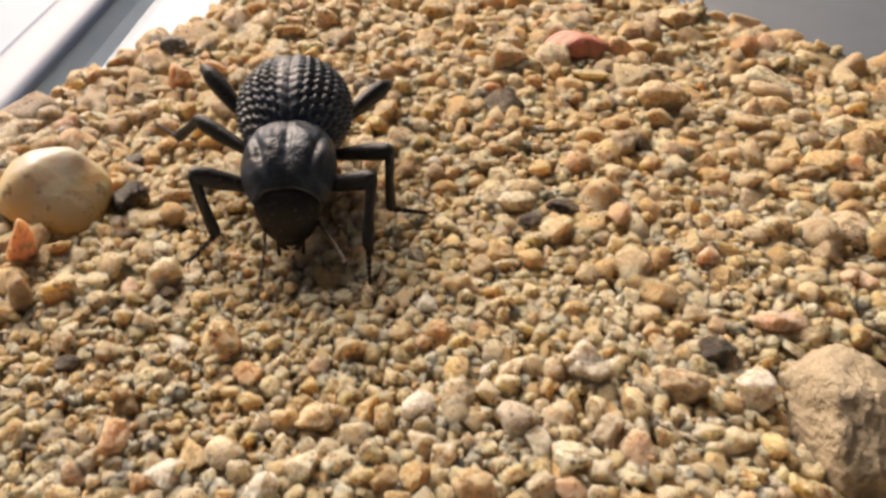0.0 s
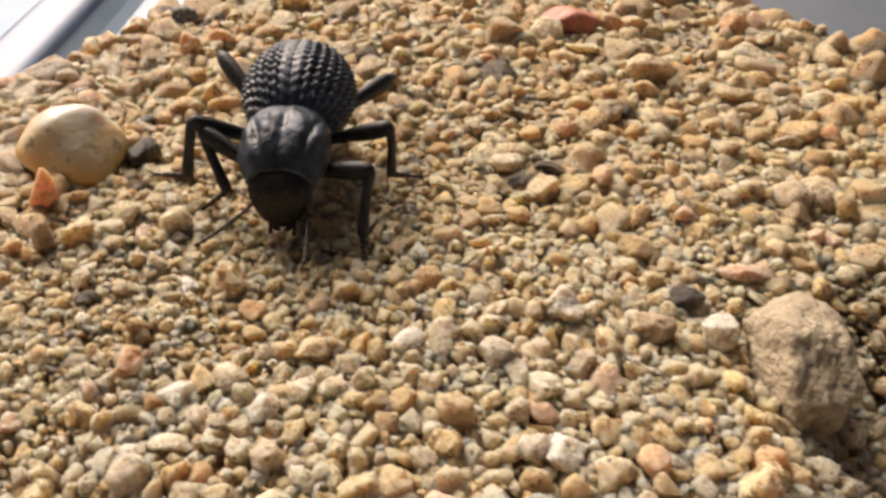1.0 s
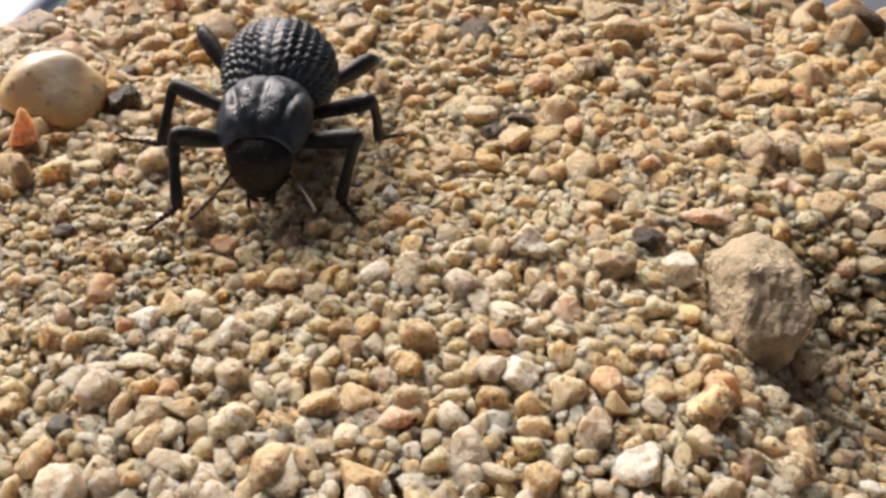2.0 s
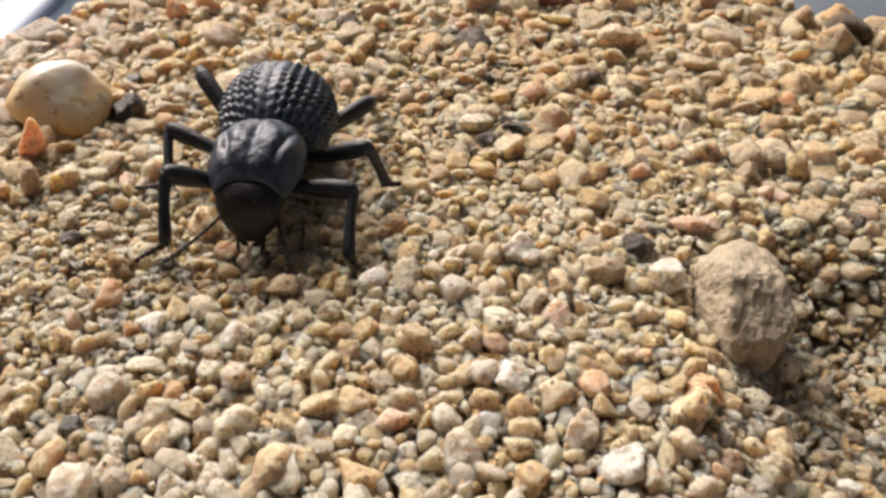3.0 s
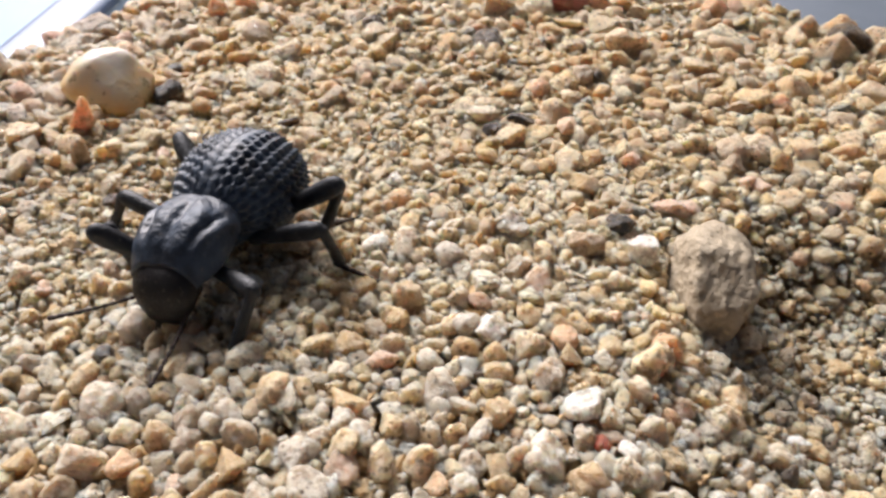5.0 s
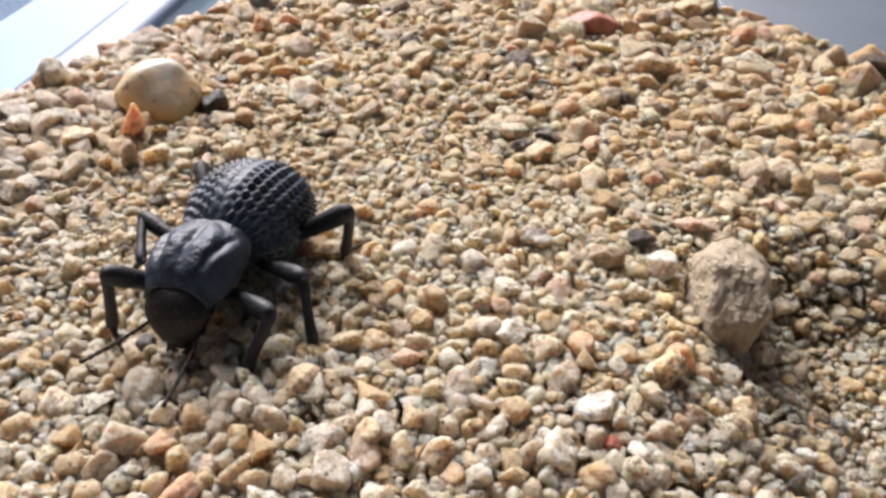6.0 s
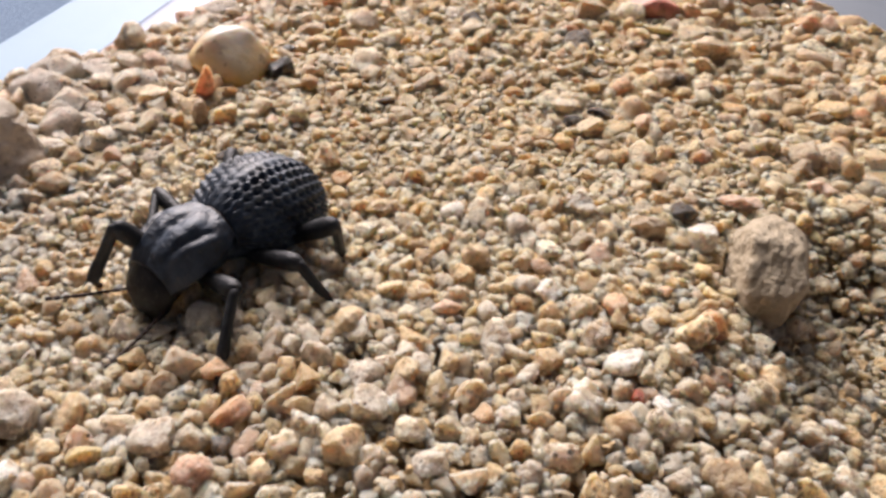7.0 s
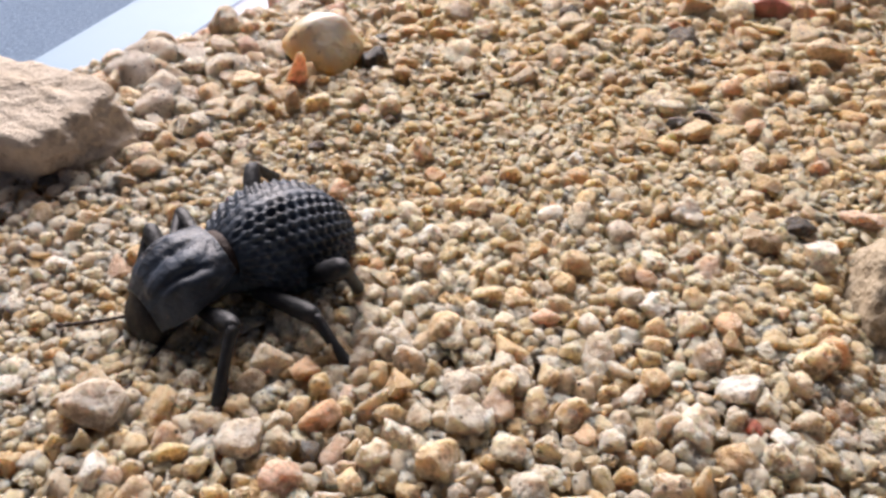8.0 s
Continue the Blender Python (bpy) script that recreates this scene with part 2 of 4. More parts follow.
def chipped(v, rng, planes=9, near=0.62, far=0.95, sharp=14.0, rough=0.05, cuts=()):
    """A unit ball of directions v worn into an angular pebble: soft-edged facets and a little unevenness."""
    n = rng.normal(size=(planes, 3))
    n /= np.linalg.norm(n, axis=1)[:, None]
    d = rng.uniform(near, far, planes)
    for normal, at in cuts:
        n, d = np.vstack([n, np.array(normal) / np.linalg.norm(normal)]), np.append(d, at)
    reach = np.clip(v @ n.T, 1e-3, None) / d
    r = ((reach ** sharp).sum(1) + 1.0) ** (-1.0 / sharp)
    w = rng.normal(size=(5, 3)) * 3.0
    r *= 1 + rough * np.sin(v @ w.T + rng.uniform(0, 6, 5)).sum(1) / 2
    return v * r[:, None]


def turn_of(rng):
    q = rng.normal(size=4)
    q /= np.linalg.norm(q)
    w, x, y, z = q
    return np.array([[1 - 2 * (y * y + z * z), 2 * (x * y - z * w), 2 * (x * z + y * w)], [2 * (x * y + z * w), 1 - 2 * (x * x + z * z), 2 * (y * z - x * w)], [2 * (x * z - y * w), 2 * (y * z + x * w), 1 - 2 * (x * x + y * y)]])


# ---- table, floor cloth and tray ----
def slab(name, x0, x1, y0, y1, z0, z1, mat, bevel=0.6):
    bm = bmesh.new()
    bmesh.ops.create_cube(bm, size=1.0)
    for v in bm.verts:
        v.co = Vector(((x0 if v.co.x < 0 else x1) * MM, (y0 if v.co.y < 0 else y1) * MM, (z0 if v.co.z < 0 else z1) * MM))
    bmesh.ops.bevel(bm, geom=bm.edges[:], offset=bevel * MM, segments=2, affect="EDGES", profile=0.5)
    return part(name, bm, mat, None)


TABLE, CLOTH = table_material(), cloth_material()
PLASTIC = plastic_material("pale_plastic", (0.24, 0.36, 0.50), (0.29, 0.41, 0.54))
RIMMAT = plastic_material("grey_plastic", (0.105, 0.165, 0.285), (0.14, 0.205, 0.33))
tagged(slab("ground", -3000, 3000, -3000, 3000, -150, -140, CLOTH), "blue-grey woven carpet under the table", "carpet", kind="structure")
table = tagged(new("table"), "low pale satin laminate table standing on the carpet", "table")
slab("tabletop", -89, 900, -300, 1100, -34, -14, TABLE, 1.5).parent = table
for leg_x in (-60, 860):
    for leg_y in (-260, 1060):
        slab("leg", leg_x - 20, leg_x + 20, leg_y - 20, leg_y + 20, -140, -34.2, TABLE, 1.5).parent = table


def rounded(cx0, cx1, cy0, cy1, r, n=8):
    out = []
    for cx, cy, a0 in ((cx1 - r, cy1 - r, 0), (cx0 + r, cy1 - r, 90), (cx0 + r, cy0 + r, 180), (cx1 - r, cy0 + r, 270)):
        out += [(cx + r * math.cos(radians(a0 + 90 * k / n)), cy + r * math.sin(radians(a0 + 90 * k / n))) for k in range(n + 1)]
    return out


def ringed(name, profile, mat, parent, floor=False):
    x0, x1, y0, y1 = -49.5, 130.0, -46.0, 215.0
    verts, faces = [], []
    for grow, z in profile:
        loop = rounded(x0 + grow, x1 - grow, y0 + grow, y1 - grow, 14 - grow)
        verts += [(x, y, z) for x, y in loop]
    n = len(verts) // len(profile)
    for k in range(len(profile) if not floor else len(profile) - 1):
        a, b = k * n, (k + 1) % len(profile) * n
        faces += [(a + i, a + (i + 1) % n, b + (i + 1) % n, b + i) for i in range(n)]
    if floor:
        faces += [tuple(range(n)), tuple(reversed(range(n * (len(profile) - 1), n * len(profile))))]
    return mesh_object(name, verts[:], faces[:], mat, parent, not floor)


def tray():
    """A shallow plastic tray: a pale pan and a thick grey rolled rim."""
    pan = tagged(ringed("tray", [(0.0, -12.9), (-1.4, -12.7), (-3.0, -11.6), (-4.9, -9.6), (-6.2, -9.6), (-6.2, -12.4), (-4.6, -13.9)], PLASTIC, None, True), "shallow pale frosted plastic tray full of gravel", "tray")
    ringed("rim", [(-4.92, -10.0), (-4.92, -9.2), (-5.5, -8.5), (-7.0, -8.15), (-12.0, -8.1), (-13.4, -8.5), (-14.1, -9.5), (-13.8, -10.6), (-6.22, -10.8)], RIMMAT, pan)["label"] = "thick grey rolled rim"


tray()
# added sheet: the pan's shade behind the gravel, put in as grey colour
SHEET = plastic_material("pan_shade_grey", (0.115, 0.145, 0.175), (0.14, 0.17, 0.205))
tagged(slab("pan_shade_sheet", 44, 128, 100, 210, -12.6, -11.6, SHEET, 0.3), "flat grey sheet added over the pan for its shaded part behind the gravel", "card")


# ---- gravel bed ----
def side(x, y, ax, ay, bx, by):
    """Millimetres to the right of the line from a to b."""
    dx, dy = bx - ax, by - ay
    return ((x - ax) * dy - (y - ay) * dx) / math.hypot(dx, dy)


def ease(k):
    k = min(1.0, max(0.0, k))
    return k * k * (3 - 2 * k)


def ground(x, y):
    """Height of the gravel bed, in millimetres: nearly level, falling away at its rims."""
    left = min(x + 57.0, side(x, y, -46.5, 70.0, -22.5, 123.0))
    inner = min(left, side(x, y, 36.0, 109.0, 56.0, 88.0), 140.0 - y)
    z = 0.5 * math.sin(x * 0.11 + 1.0) * math.sin(y * 0.09) + 0.3 * math.sin(x * 0.23 + y * 0.17)
    z -= 5.8 * ease((x - 18.0) / 18.0) * (1 - 0.8 * ease((y - 33.0) / 13.0))  # the hollow round the tan rock
    z += 0.9 * math.exp(-((x + 48) ** 2 + (y - 50) ** 2) / 120.0)
    if inner < 5.0:
        z -= 0.055 * (5.0 - inner) ** 2 if inner > -1 else 1.98 + 1.0 * (-1 - inner)
    return max(z, -12.4)


def coarse(x, y):
    """Typical grain size in millimetres, by place."""
    s = 1.42
    s += 0.35 * math.exp(-((y - 14) / 14.0) ** 2)
    s += 0.62 * max(0.0, min(1.0, (y - 48) / 40.0))
    s += 0.9 * max(0.0, min(1.0, (-x - 30) / 15.0)) * ease((y - 18) / 10.0)
    s += 0.4 * max(0.0, min(1.0, (x - 26) / 15.0)) * max(0.0, min(1.0, (y - 38) / 15.0))
    s -= 0.30 * math.exp(-((x + 16) ** 2 + (y - 44) ** 2) / 200.0)
    s -= 0.5 * math.exp(-((x + 26) ** 2 + (y - 28) ** 2) / 90.0)
    s -= 0.75 * math.exp(-((x + 36) ** 2 + (y - 13) ** 2) / 110.0)
    s -= 0.6 * math.exp(-((x - 37) ** 2 + (y - 26) ** 2) / 220.0)
    s -= 0.2 * math.exp(-((x - 2) ** 2 + (y - 66) ** 2) / 260.0)
    return s * 0.84


X0, X1, Y0, Y1 = -62, 72, -30, 146


def bed():
    nx, ny = 106, 120
    verts = []
    for j in range(ny + 1):
        for i in range(nx + 1):
            x, y = -57 + (X1 + 57) * i / nx, Y0 + (Y1 - Y0) * j / ny
            verts.append((x, y, max(ground(x, y) - 1.35, -13.3)))
    faces = [(j * (nx + 1) + i, j * (nx + 1) + i + 1, (j + 1) * (nx + 1) + i + 1, (j + 1) * (nx + 1) + i) for j in range(ny) for i in range(nx)]
    n = len(verts)
    edge = [i for i in range(nx + 1)] + [(j + 1) * (nx + 1) + nx for j in range(ny)] + [ny * (nx + 1) + nx - 1 - i for i in range(nx)] + [(ny - 1 - j) * (nx + 1) for j in range(ny - 1)]
    verts += [(verts[i][0], verts[i][1], -13.6) for i in edge]
    faces += [(edge[(k + 1) % len(edge)], edge[k], n + k, n + (k + 1) % len(edge)) for k in range(len(edge))]
    return tagged(mesh_object("gravel_bed", verts[:], faces[:], SAND), "bed of packed tan sand under loose granite gravel", "gravel", kind="stuff")


SAND = sand_material()
gravel_bed = bed()
taken = []  # x, y, radius of the stones set by hand


def rock_mesh(name, w, d, h, seed, detail=3, planes=10, near=0.6, far=0.95, sharp=14.0, rough=0.05, pits=0.0, cuts=()):
    rng = np.random.default_rng(seed)
    v, f = ico(detail)
    p = chipped(v, rng, planes, near, far, sharp, rough, cuts)
    if pits:
        for k, (freq, amp) in enumerate(((2.2, 1.0), (4.5, 0.55), (9.0, 0.3), (18.0, 0.16))):
            p *= (1 + pits * amp * np.array([noise.noise(Vector(q * freq) + Vector((seed, k * 7, 3))) for q in v]))[:, None]
    p = p / np.abs(p).max(0)
    me = bpy.data.meshes.new(name)
    me.from_pydata([tuple(q) for q in (p * np.array([w, d, h]) * 0.5 * MM)], [], f.tolist())
    me.polygons.foreach_set("use_smooth", [True] * len(me.polygons))
    return me


count = 0


def stone(kind, x, y, w, d, h):
    """One gravel stone that stands out from the bed, part of the bed."""
    global count
    count += 1
    me = rock_mesh("stone", w, d, h, 100 + count, 5 if w > 2.6 else 4, 9, 0.48, 0.92, 32.0, 0.06, 0.07)
    me.materials.append(STONE[kind])
    ob = new("stone", me)
    ob.parent = gravel_bed
    ob.matrix_basis = pose(x * MM, y * MM, (ground(x, y) + h * 0.26) * MM, random.uniform(-14, 14), random.uniform(-14, 14), random.uniform(-35, 35))
    taken.append((x, y, 0.46 * (w + d) / 2))
    return ob


def loose(name, kind, label, category, x, y, z, w, d, h, turn, seed, radius, **shape):
    me = rock_mesh(name, w, d, h, seed, 6, **shape)
    me.materials.append(kind)
    ob = tagged(new(name, me), label, category)
    ob.matrix_basis = pose(x * MM, y * MM, z * MM, *turn)
    taken.append((x, y, radius))
    return ob


PEBBLE = pebble_material()
loose("pebble", PEBBLE, "smooth milky white quartz pebble with rusty stains", "pebble", -32.1, 56.6, 1.9, 10.0, 8.4, 8.0, (0, 6, -8), 41, 4.4, planes=3, near=0.9, far=1.0, sharp=11.0, rough=0.045, pits=0.02, cuts=(((0.70, -0.2, 0.68), 0.66), ((0.9, 0.2, -0.45), 0.74), ((-0.8, -0.2, 0.6), 0.86), ((-0.5, -0.6, -0.6), 0.84), ((0.1, -0.8, 0.6), 0.84)))
loose("rock", STONE["rock"], "rough dusty tan rock lying in a hollow of the gravel", "rock", 26.5, 35.2, -1.5, 6.8, 11.0, 10.9, (-8, 8, 2), 58, 3.9, planes=3, near=0.9, far=1.0, sharp=18.0, rough=0.03, pits=0.08, cuts=(((-1, 0.0, 0.05), 0.68), ((1, -0.15, 0.05), 0.76), ((-0.05, -0.72, 0.72), 0.68), ((0.05, -1, -0.18), 0.80), ((0.0, 1, 0.1), 0.74), ((0.0, -0.1, 1), 0.76), ((0.72, -0.3, 0.7), 0.86), ((-0.8, -0.5, -0.5), 0.90), ((0.75, -0.75, -0.25), 0.80), ((-0.7, 0.5, 0.6), 0.84)))
loose("boulder", STONE["boulder"], "large pale beige rock with a flat worn top", "rock", -52.1, 30.4, 2.3, 23.0, 14.0, 10.8, (-3, 0, -8), 63, 7.0, planes=4, near=0.80, far=0.98, sharp=20.0, rough=0.03, pits=0.09, cuts=(((0.08, -0.15, 1), 0.46), ((1, -0.1, 0.15), 0.64), ((0.10, -1, 0.0), 0.66), ((0.85, -0.4, -0.45), 0.72), ((0.8, 0.9, 0.3), 0.84), ((-1, 0, 0), 0.64), ((0, 1, 0.1), 0.64), ((0, 0, -1), 0.64)))
loose("red_stone", STONE["coral"], "flat coral-red stone lying on the gravel", "stone", 16.4, 91.4, 0.8, 7.8, 6.0, 5.0, (0, 6, 5), 74, 3.0, planes=8, near=0.6, far=0.9, sharp=12.0, rough=0.04)
loose("orange_chip", STONE["chip"], "small pointed orange stone chip standing upright", "stone", -31.8, 49.2, 2.4, 2.3, 1.8, 4.6, (0, 10, 10), 85, 0.9, planes=4, near=0.7, far=0.9, sharp=16.0, rough=0.04, cuts=(((-0.8, -0.1, 0.5), 0.55), ((0.85, -0.2, 0.4), 0.6), ((0.1, -1, 0.35), 0.6)))
loose("brown_chip", STONE["brown"], "small brown stone chip standing upright in the gravel", "stone", -30.2, 44.4, 1.4, 1.9, 1.5, 3.8, (0, 6, 0), 92, 0.8, planes=5, near=0.6, far=0.9, sharp=12.0, rough=0.04)
stone('orange', 5.5, 78.7, 2.6, 2.3, 1.8)
stone('slate', 7.6, 78.7, 1.7, 1.9, 1.5)
stone('tan', 10.2, 54.8, 3.4, 2.9, 2.3)
stone('dark', 11.1, 58.2, 3.7, 2.0, 1.6)
stone('cream', 6.7, 59.4, 3.9, 2.9, 2.3)
stone('tan', 23.9, 78.7, 5.9, 4.8, 3.8)
stone('tan', 32.7, 74.7, 4.8, 3.1, 2.4)
stone('tan', 31.4, 102.8, 4.8, 4.9, 3.9)
stone('yellow', 36.3, 66.5, 4.9, 3.5, 2.8)
stone('brown', 16.3, 36.8, 3.0, 3.8, 2.8)
stone('white', 20.9, 37.0, 3.1, 3.7, 2.9)
stone('grey', 9.7, 38.9, 3.4, 3.2, 2.6)
stone('dark', 19.6, 40.7, 2.8, 2.7, 2.1)
stone('grey', 5.1, 33.8, 2.9, 2.7, 2.2)
stone('white', -1.2, 35.3, 2.6, 2.3, 1.8)
stone('yellow', 1.4, 38.2, 2.1, 2.1, 1.7)
stone('white', 3.3, 38.2, 1.0, 1.1, 0.9)
stone('tan', -7.8, 34.1, 2.8, 2.4, 1.9)
stone('cream', -12.8, 31.1, 2.3, 2.1, 1.7)
stone('orange', -19.7, 32.1, 2.1, 2.6, 2.0)
stone('white', -0.8, 45.1, 1.8, 1.9, 1.5)
stone('white', -17.7, 40.0, 1.8, 1.5, 1.2)
stone('pink', -22.8, 45.9, 1.3, 1.9, 1.3)
stone('pink', 24.5, 43.6, 4.0, 1.9, 1.5)
stone('tan', 28.2, 46.6, 2.4, 2.0, 1.6)
stone('pink', 32.6, 49.3, 2.4, 1.9, 1.5)
stone('pink', 21.4, 50.7, 2.5, 2.0, 1.6)
stone('slate', -31.1, 90.0, 3.8, 3.3, 2.6)
stone('orange', -28.2, 81.5, 2.6, 2.5, 3.8)
stone('dark', -36.1, 70.1, 2.4, 1.6, 1.3)
stone('slate', -28.3, 65.2, 1.9, 1.7, 1.3)
stone('dark', -26.4, 57.4, 3.4, 3.2, 3.4)
stone('brown', 35.3, 64.8, 3.6, 2.3, 1.8)
stone('brown', 17.8, 68.4, 4.1, 3.1, 2.5)
stone('tan', 16.5, 63.0, 2.9, 2.7, 2.1)
stone('white', -0.3, 66.0, 1.7, 1.5, 1.2)
stone('orange', 15.5, 56.6, 2.7, 2.5, 2.0)
stone('dark', 7.8, 56.7, 2.4, 1.9, 1.5)
stone('tan', -13.1, 102.4, 4.1, 3.3, 2.6)
stone('yellow', 44.7, 73.7, 3.7, 3.8, 3.0)
stone('tan', 35.9, 74.5, 3.2, 2.2, 1.7)
stone('white', 8.6, 25.6, 3.3, 2.7, 2.1)
stone('grey', 10.2, 38.3, 3.1, 2.9, 2.3)
stone('yellow', -3.5, 22.6, 2.6, 1.9, 1.5)
stone('tan', -5.2, 17.7, 3.0, 3.3, 2.6)
stone('cream', -8.1, 21.3, 2.3, 2.3, 1.8)
stone('tan', -19.1, 18.6, 2.2, 3.1, 2.1)
stone('cream', -1.4, 20.5, 2.1, 1.7, 1.4)
stone('pink', 1.2, 22.0, 2.6, 1.9, 1.5)
stone('speckled', 4.6, 22.1, 2.2, 2.1, 1.7)
stone('speckled', -0.5, 15.5, 2.1, 2.4, 1.9)
stone('grey', 1.1, 14.3, 2.4, 2.6, 2.1)
stone('cream', -15.1, 25.8, 2.8, 1.5, 1.2)
stone('grey', -17.4, 24.9, 1.9, 1.9, 1.5)
stone('pink', -25.9, 27.4, 1.7, 1.7, 1.3)
stone('tan', 26.4, 23.4, 2.4, 3.6, 2.3)
stone('white', 15.1, 18.8, 3.5, 2.5, 2.0)
stone('grey', 8.4, 16.1, 1.6, 2.4, 1.5)
stone('orange', 13.1, 16.5, 1.3, 1.1, 0.9)
stone('red', 16.1, 16.1, 1.0, 1.4, 1.0)
stone('white', 17.7, 15.6, 1.5, 1.8, 1.4)
stone('orange', 10.7, 16.4, 1.0, 1.1, 0.9)
stone('white', 31.5, 22.1, 2.2, 1.7, 1.3)
stone('orange', 14.0, 25.0, 2.1, 2.4, 1.9)
stone('pink', 25.6, 43.7, 3.8, 1.8, 1.4)
stone('pink', 33.7, 49.2, 2.1, 2.1, 1.6)
stone('brown', 31.7, 52.0, 2.8, 2.7, 2.1)
stone('tan', 5.7, 25.9, 2.2, 2.0, 1.6)
stone('grey', -7.7, 15.9, 2.2, 2.3, 1.8)
stone('tan', -12.7, 19.9, 2.0, 2.0, 1.6)
stone('cream', -14.2, 14.5, 2.2, 2.3, 1.8)
stone('tan', 9.4, 21.4, 2.1, 2.1, 1.7)
stone('slate', -18.4, 21.0, 1.7, 1.8, 1.5)
stone('tan', 2.5, 16.0, 1.9, 1.9, 1.5)
stone('yellow', 21.6, 29.7, 1.6, 2.1, 1.5)
stone('yellow', 21.2, 32.6, 1.7, 2.4, 1.6)
stone('orange', 17.8, 28.2, 1.3, 1.5, 1.2)
stone('speckled', -1.7, 10.3, 2.9, 3.1, 2.4)
stone('cream', -4.7, 17.1, 2.8, 3.0, 2.4)
stone('orange', -13.4, 11.8, 2.6, 2.5, 2.0)
stone('brown', -16.6, 9.7, 2.4, 2.5, 2.0)
stone('pink', -9.6, 10.8, 1.4, 1.5, 1.2)
stone('orange', -10.5, 8.2, 2.0, 3.0, 1.9)
stone('grey', -14.6, 5.3, 3.2, 3.6, 2.8)
stone('yellow', -17.8, 2.8, 2.7, 1.6, 1.3)
stone('slate', -10.4, 5.8, 1.5, 2.2, 1.4)
stone('tan', -2.1, 6.9, 3.1, 2.9, 2.3)
stone('pink', -10.9, 3.3, 2.9, 2.4, 1.9)
stone('grey', -24.0, 3.7, 4.2, 4.4, 3.5)
stone('white', -21.5, -0.1, 1.9, 2.8, 1.8)
stone('white', -31.2, 4.2, 1.8, 1.7, 1.3)
stone('orange', 5.8, 11.8, 1.6, 1.7, 1.3)
stone('orange', 13.2, 16.5, 1.3, 1.2, 0.9)
stone('red', 15.9, 16.1, 1.1, 1.6, 1.0)
stone('tan', 0.3, 14.0, 2.7, 2.8, 2.2)
stone('grey', -2.6, 12.8, 2.7, 2.8, 2.2)
stone('tan', -3.5, 22.4, 2.8, 2.1, 1.7)
stone('speckled', -41.6, 34.6, 4.1, 3.0, 2.4)
stone('speckled', -52.5, 46.8, 3.9, 3.7, 2.9)
stone('brown', -52.7, 54.1, 5.6, 4.3, 3.4)
stone('pink', -51.5, 62.9, 3.9, 4.6, 3.6)
stone('tan', -46.7, 41.2, 3.3, 2.0, 1.6)
stone('orange', -52.1, 43.1, 2.3, 3.3, 2.2)
stone('tan', -37.0, 47.7, 3.4, 3.6, 2.8)
stone('dark', -44.3, 19.9, 2.1, 2.2, 1.7)
stone('white', -15.7, 29.6, 2.7, 2.2, 1.7)
stone('tan', -5.0, 5.1, 1.9, 1.9, 1.5)
stone('cream', 1.6, 8.9, 2.3, 2.3, 1.8)
stone('cream', -8.3, 20.7, 2.4, 2.1, 1.7)
stone('white', -10.0, 28.6, 2.6, 2.1, 1.7)
stone('grey', 7.0, 26.0, 2.0, 2.9, 1.9)
stone('grey', 3.5, 6.7, 2.5, 2.2, 1.8)
stone('tan', -6.9, 4.2, 1.9, 1.9, 1.5)
stone('white', -36.3, 15.7, 2.2, 1.7, 1.3)
stone('tan', -20.4, 2.5, 1.5, 1.6, 1.2)
stone('speckled', -8.5, 15.2, 2.2, 2.0, 1.6)
stone('dark', -24.7, 38.4, 2.0, 1.5, 1.2)
stone('grey', 29.3, 30.8, 2.3, 1.9, 3.2)
stone('dark', -12.8, 54.2, 2.5, 1.5, 1.2)
taken.append((-31.2, 55.2, 1.3))  # bare sand beside the pebble


def scatter():
    """Centres and radii of the grains that lie on the bed, large ones first, none through another."""
    rng = np.random.default_rng(7)
    cell, grid = 3.0, {}

    def put(x, y, r):
        grid.setdefault((int(x // cell), int(y // cell)), []).append((x, y, r))

    for x, y, r in taken:
        for k in range(max(1, int(r))):
            put(x, y, r)
    big = max([r for _, _, r in taken])
    out = []
    for sweep, (factor, tries) in enumerate(((1.95, 3000), (1.35, 16000), (0.98, 60000), (0.66, 90000), (0.45, 50000))):
        xs, ys = rng.uniform(X0 + 1, X1 - 1, tries), rng.uniform(Y0 + 1, 146, tries)
        rs = rng.lognormal(0, 0.20, tries) * 0.5 * factor
        for x, y, r in zip(xs.tolist(), ys.tolist(), rs.tolist()):
            r = min(r * coarse(x, y), 2.6)
            if ground(x, y) < -9.5:
                continue
            if sweep >= 3 and (y < -8 or y > 125 or x < -62 or x > 66 or (sweep == 4 and y > 60)):
                continue
            i, j, free = int(x // cell), int(y // cell), True
            for a in range(i - 2, i + 3):
                for b in range(j - 2, j + 3):
                    for px, py, pr in grid.get((a, b), ()):
                        if (px - x) ** 2 + (py - y) ** 2 < (0.64 * (pr + r)) ** 2:
                            free = False
                            break
                    if not free:
                        break
                if not free:
                    break
            if free and all((px - x) ** 2 + (py - y) ** 2 > (0.9 * pr + 0.5 * r) ** 2 for px, py, pr in taken if pr > 2.4):
                put(x, y, r)
                out.append((x, y, r))
    return out


